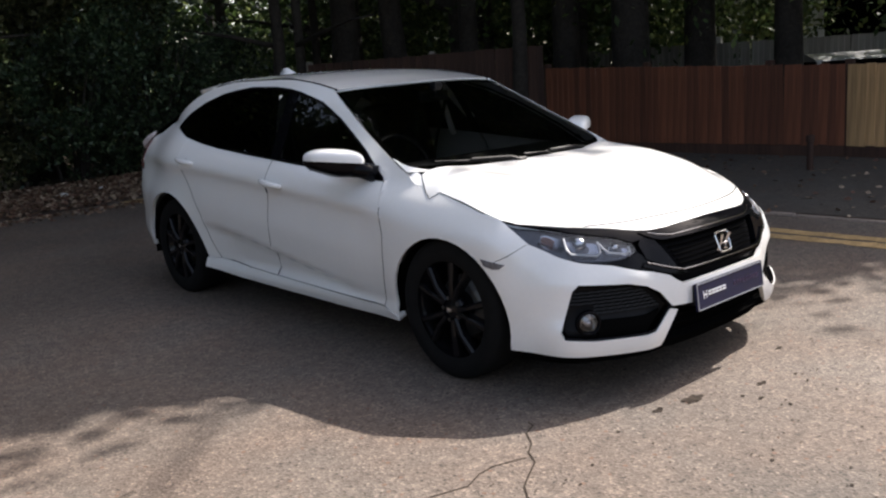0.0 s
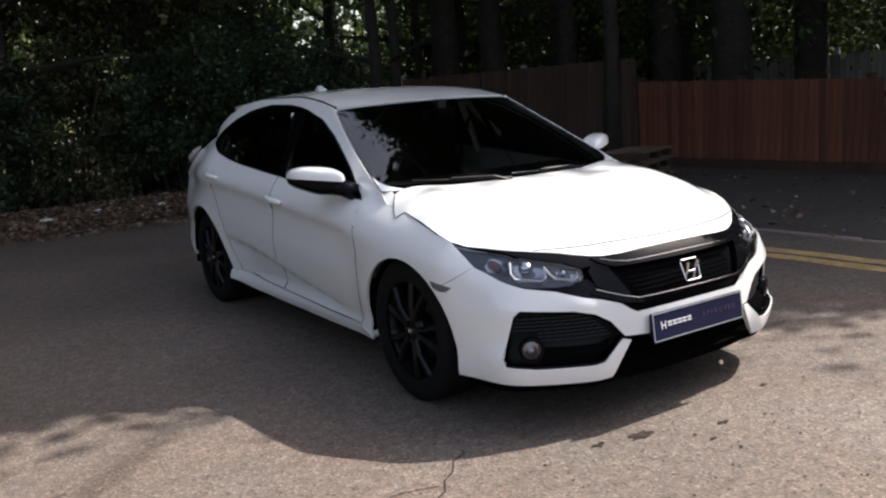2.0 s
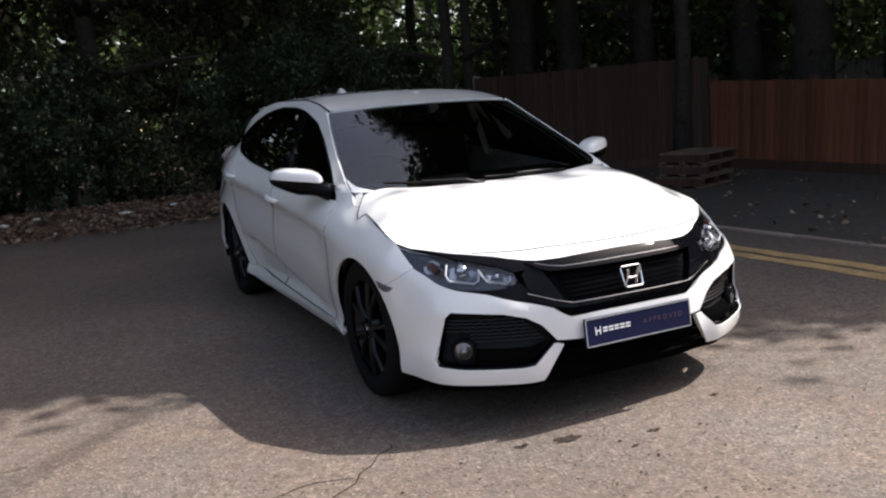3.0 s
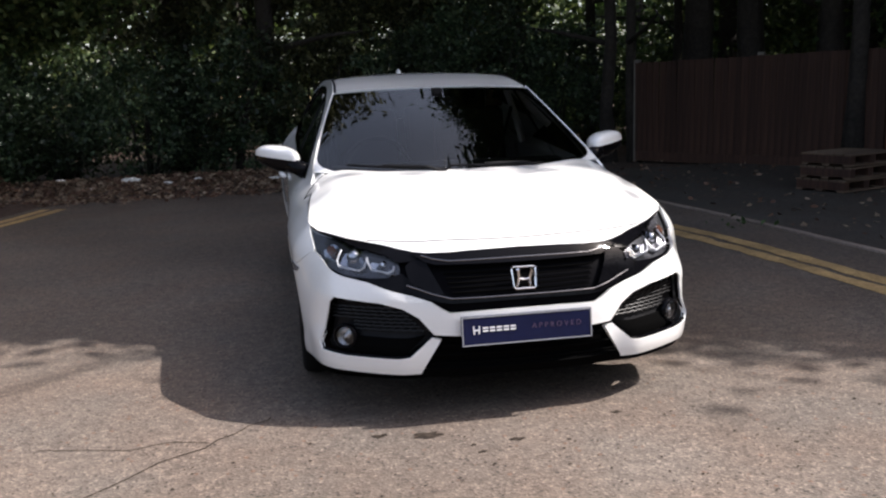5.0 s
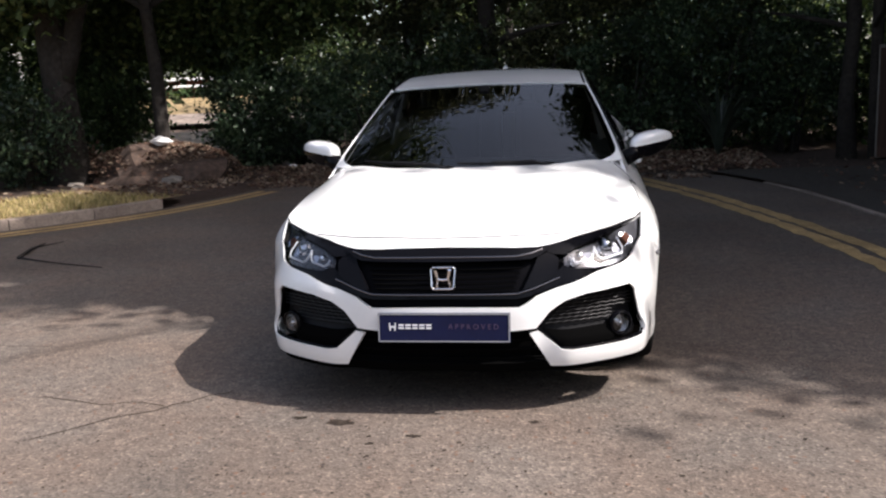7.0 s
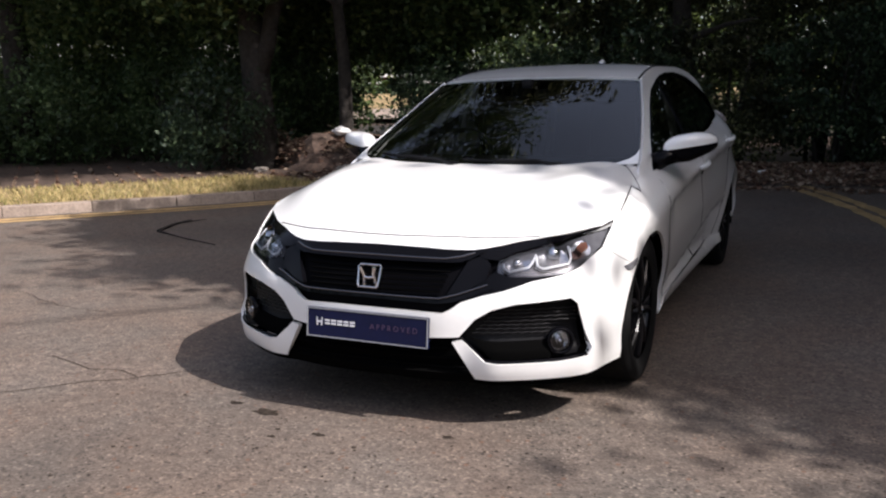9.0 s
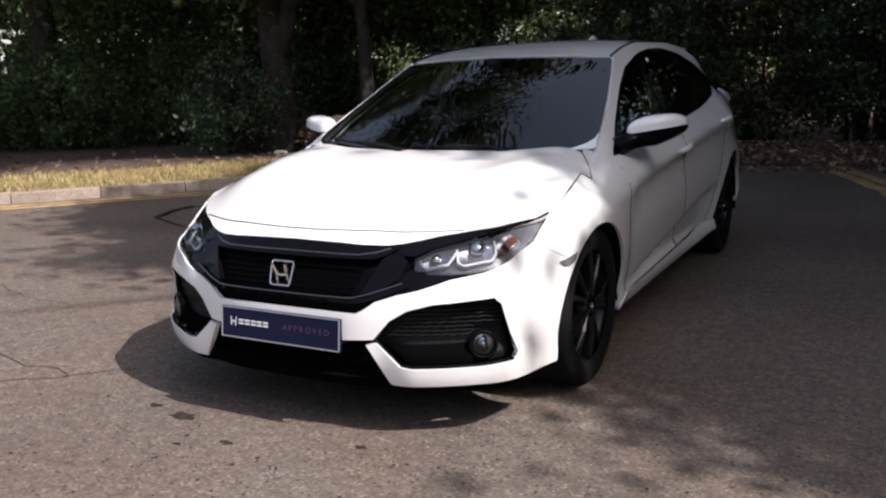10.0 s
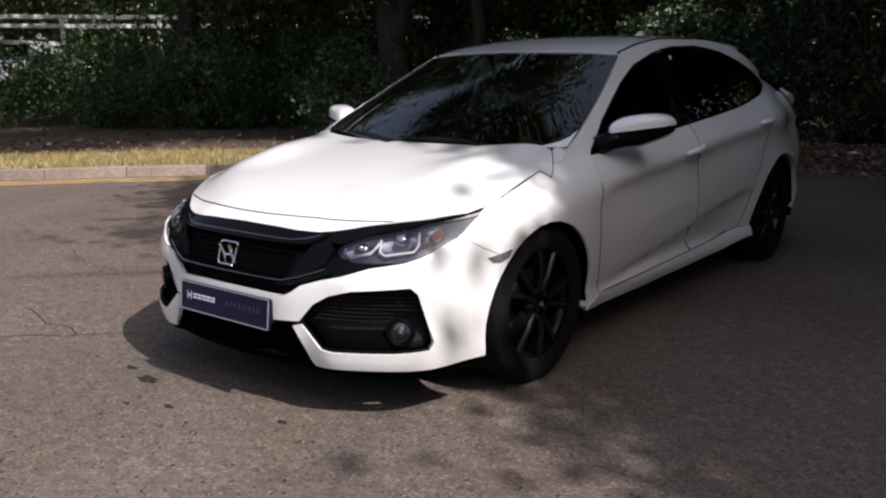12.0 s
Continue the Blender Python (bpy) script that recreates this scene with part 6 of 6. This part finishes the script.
for x, y, s in ((-5.2, 6.2, .12), (-6.5, 5.9, .09)):
    lump("rock", x, y, .1 + s * .3, (s * 1.3, s, s * .6), ROCK, "pale rock on dark soil", "rock")
lump("plastic_bag", -5.55, 6.72, .68, (.15, .10, .06), PAPER, "white plastic bag on a heap of leaves", "litter")
dry = blobs(26, np.array((0, 0, .22)), np.array((.55, .45, .26)), 26, (.10, .10, .08))
brush = tagged(new("brushwood", leaf_cloud("brushwood", dry[dry[:, 2] > .0], .12, DEAD_LEAF, .2, .35)), "pile of dry tan brushwood and leaves", "brushwood", kind="stuff")
brush.location = (-7.45, 7.3, .10)
fern = [(3.05 + rng.normal(0, .10), 1.62 + rng.normal(0, .10), abs(rng.normal(0.03, .025)) + .02) for _ in range(16)]
weed = tagged(new("weed", leaf_cloud("weed", fern, .06, SHRUB)), "pale weed growing on the pavement edge", "weed", kind="stuff")
stump = part("bollard", lathe([(.0, 0), (.034, 0), (.034, .30), (.045, .31), (.045, .37), (0, .385)], 16, m=Matrix.Rotation(-math.pi / 2, 4, "Y")), BOARD_OLD, None)
stump.location = (5.9, .3, .025)
tagged(stump, "short dark wooden post on the pavement", "post")


twig = tagged(new("twig"), "dark fallen twig lying on the asphalt", "twig")
part("stem", tube([(-4.2, 1.2, .012), (-4.32, 1.55, .02), (-4.4, 1.89, .012)], [.016, .013, .007], 7), BARK, twig, smooth_faces=True)
part("side_shoot", tube([(-4.2, 1.2, .012), (-3.9, 1.06, .010), (-3.65, .95, .008), (-3.2, .79, .006)], [.009, .007, .006, .003], 6), BARK, twig, smooth_faces=True)
part("side_shoot", tube([(-4.36, 1.7, .012), (-4.26, 1.83, .02), (-4.2, 1.88, .03)], [.007, .005, .003], 6), BARK, twig, smooth_faces=True)


# ---- fences, each board a piece of its own ----
def fence(name, a, b, h0, h1, mat, label, post_mat, boards_of=.105, post_every=1.8, post_up=.06):
    top = tagged(new(name), label, "fence")
    a, b = Vector((*a, 0)), Vector((*b, 0))
    d = b - a
    long = d.length
    turn = Matrix.Rotation(math.atan2(d.y, d.x), 4, "Z")
    top.matrix_basis = Matrix.Translation(a) @ turn
    n = int(long / boards_of)
    bm = bmesh.new()
    sec = [(-.056, 0), (.056, 0), (.056, -.020), (-.056, -.006)]
    lo = [bm.verts.new((x, y, 0)) for x, y in sec]
    hi = [bm.verts.new((x, y, 1)) for x, y in sec]
    for k in range(4):
        bm.faces.new((lo[k], lo[(k + 1) % 4], hi[(k + 1) % 4], hi[k]))
    bm.faces.new(hi), bm.faces.new(lo)
    bmesh.ops.recalc_face_normals(bm, faces=bm.faces)
    me = bpy.data.meshes.new("board")
    bm.to_mesh(me)
    bm.free()
    me.materials.append(mat)
    for k in range(n):
        t = (k + .5) / n
        ob = new("board", me)
        ob.parent = top
        ob.matrix_local = Matrix.Translation((t * long, rng.normal(0, .002), .16 + rng.normal(0, .004))) @ Matrix.Rotation(rng.normal(0, .008), 4, "Y") @ Matrix.Diagonal((1.02, 1, h0 + (h1 - h0) * t - .16, 1))
    part("gravel_board", box(long, .03, .15, .004, m=Matrix.Translation((long / 2, .01, .085))), BOARD_OLD, top)
    for z in (.35, .95):
        part("rail", box(long, .04, .07, .004, m=Matrix.Translation((long / 2, .045, z))), BOARD_OLD, top)
    for k in range(int(long / post_every) + 1):
        t = min(1, k * post_every / long)
        hh = h0 + (h1 - h0) * t + post_up
        part("post", box(.09, .09, hh, .006, m=Matrix.Translation((t * long, .05, hh / 2))), post_mat, top)
    return top


fence("fence", (7.0, 5.0), (7.05, .45), 1.27, 1.10, BOARD_RED, "reddish-brown close-board fence beside the pavement", BOARD_OLD)
fence("fence", (7.05, .42), (7.1, -6.0), 1.10, .98, BOARD_TAN, "lighter tan close-board fence beside the pavement", BOARD_OLD)
fence("fence", (4.85, 8.25), (7.0, 5.05), 1.58, 1.62, BOARD_OLD, "old dark brown close-board fence under trees", POST_GREY, post_every=2.1, post_up=.05)
fence("fence", (11.0, 8.5), (14.0, -3.0), 1.52, 1.42, BOARD_GREY, "weathered grey garden fence behind the trees", WHITE_WALL, post_up=.12)


# pallets stacked on the pavement
def pallet(x, y, z, angle):
    top = tagged(new("pallet"), "weathered wooden pallet stacked beside the fence", "pallet", "stacked pallets")
    for k in range(6):
        part("slat", box(.80, .085, .02, .003, m=Matrix.Translation((0, -.27 + .108 * k, .13))), PALLET_WOOD, top)
    for k in (-1, 0, 1):
        part("bearer", box(.09, .60, .09, .004, m=Matrix.Translation((.35 * k, 0, .075))), BOARD_OLD, top)
        part("slat", box(.80, .085, .02, .003, m=Matrix.Translation((0, .26 * k, .02))), PALLET_WOOD, top)
    top.matrix_basis = Matrix.Translation((x, y, z)) @ Matrix.Rotation(radians(angle), 4, "Z")


for k in range(3):
    pallet(5.3 + .02 * k, 3.45 - .015 * k, .026 + .142 * k, 20 + 4 * (k % 2))
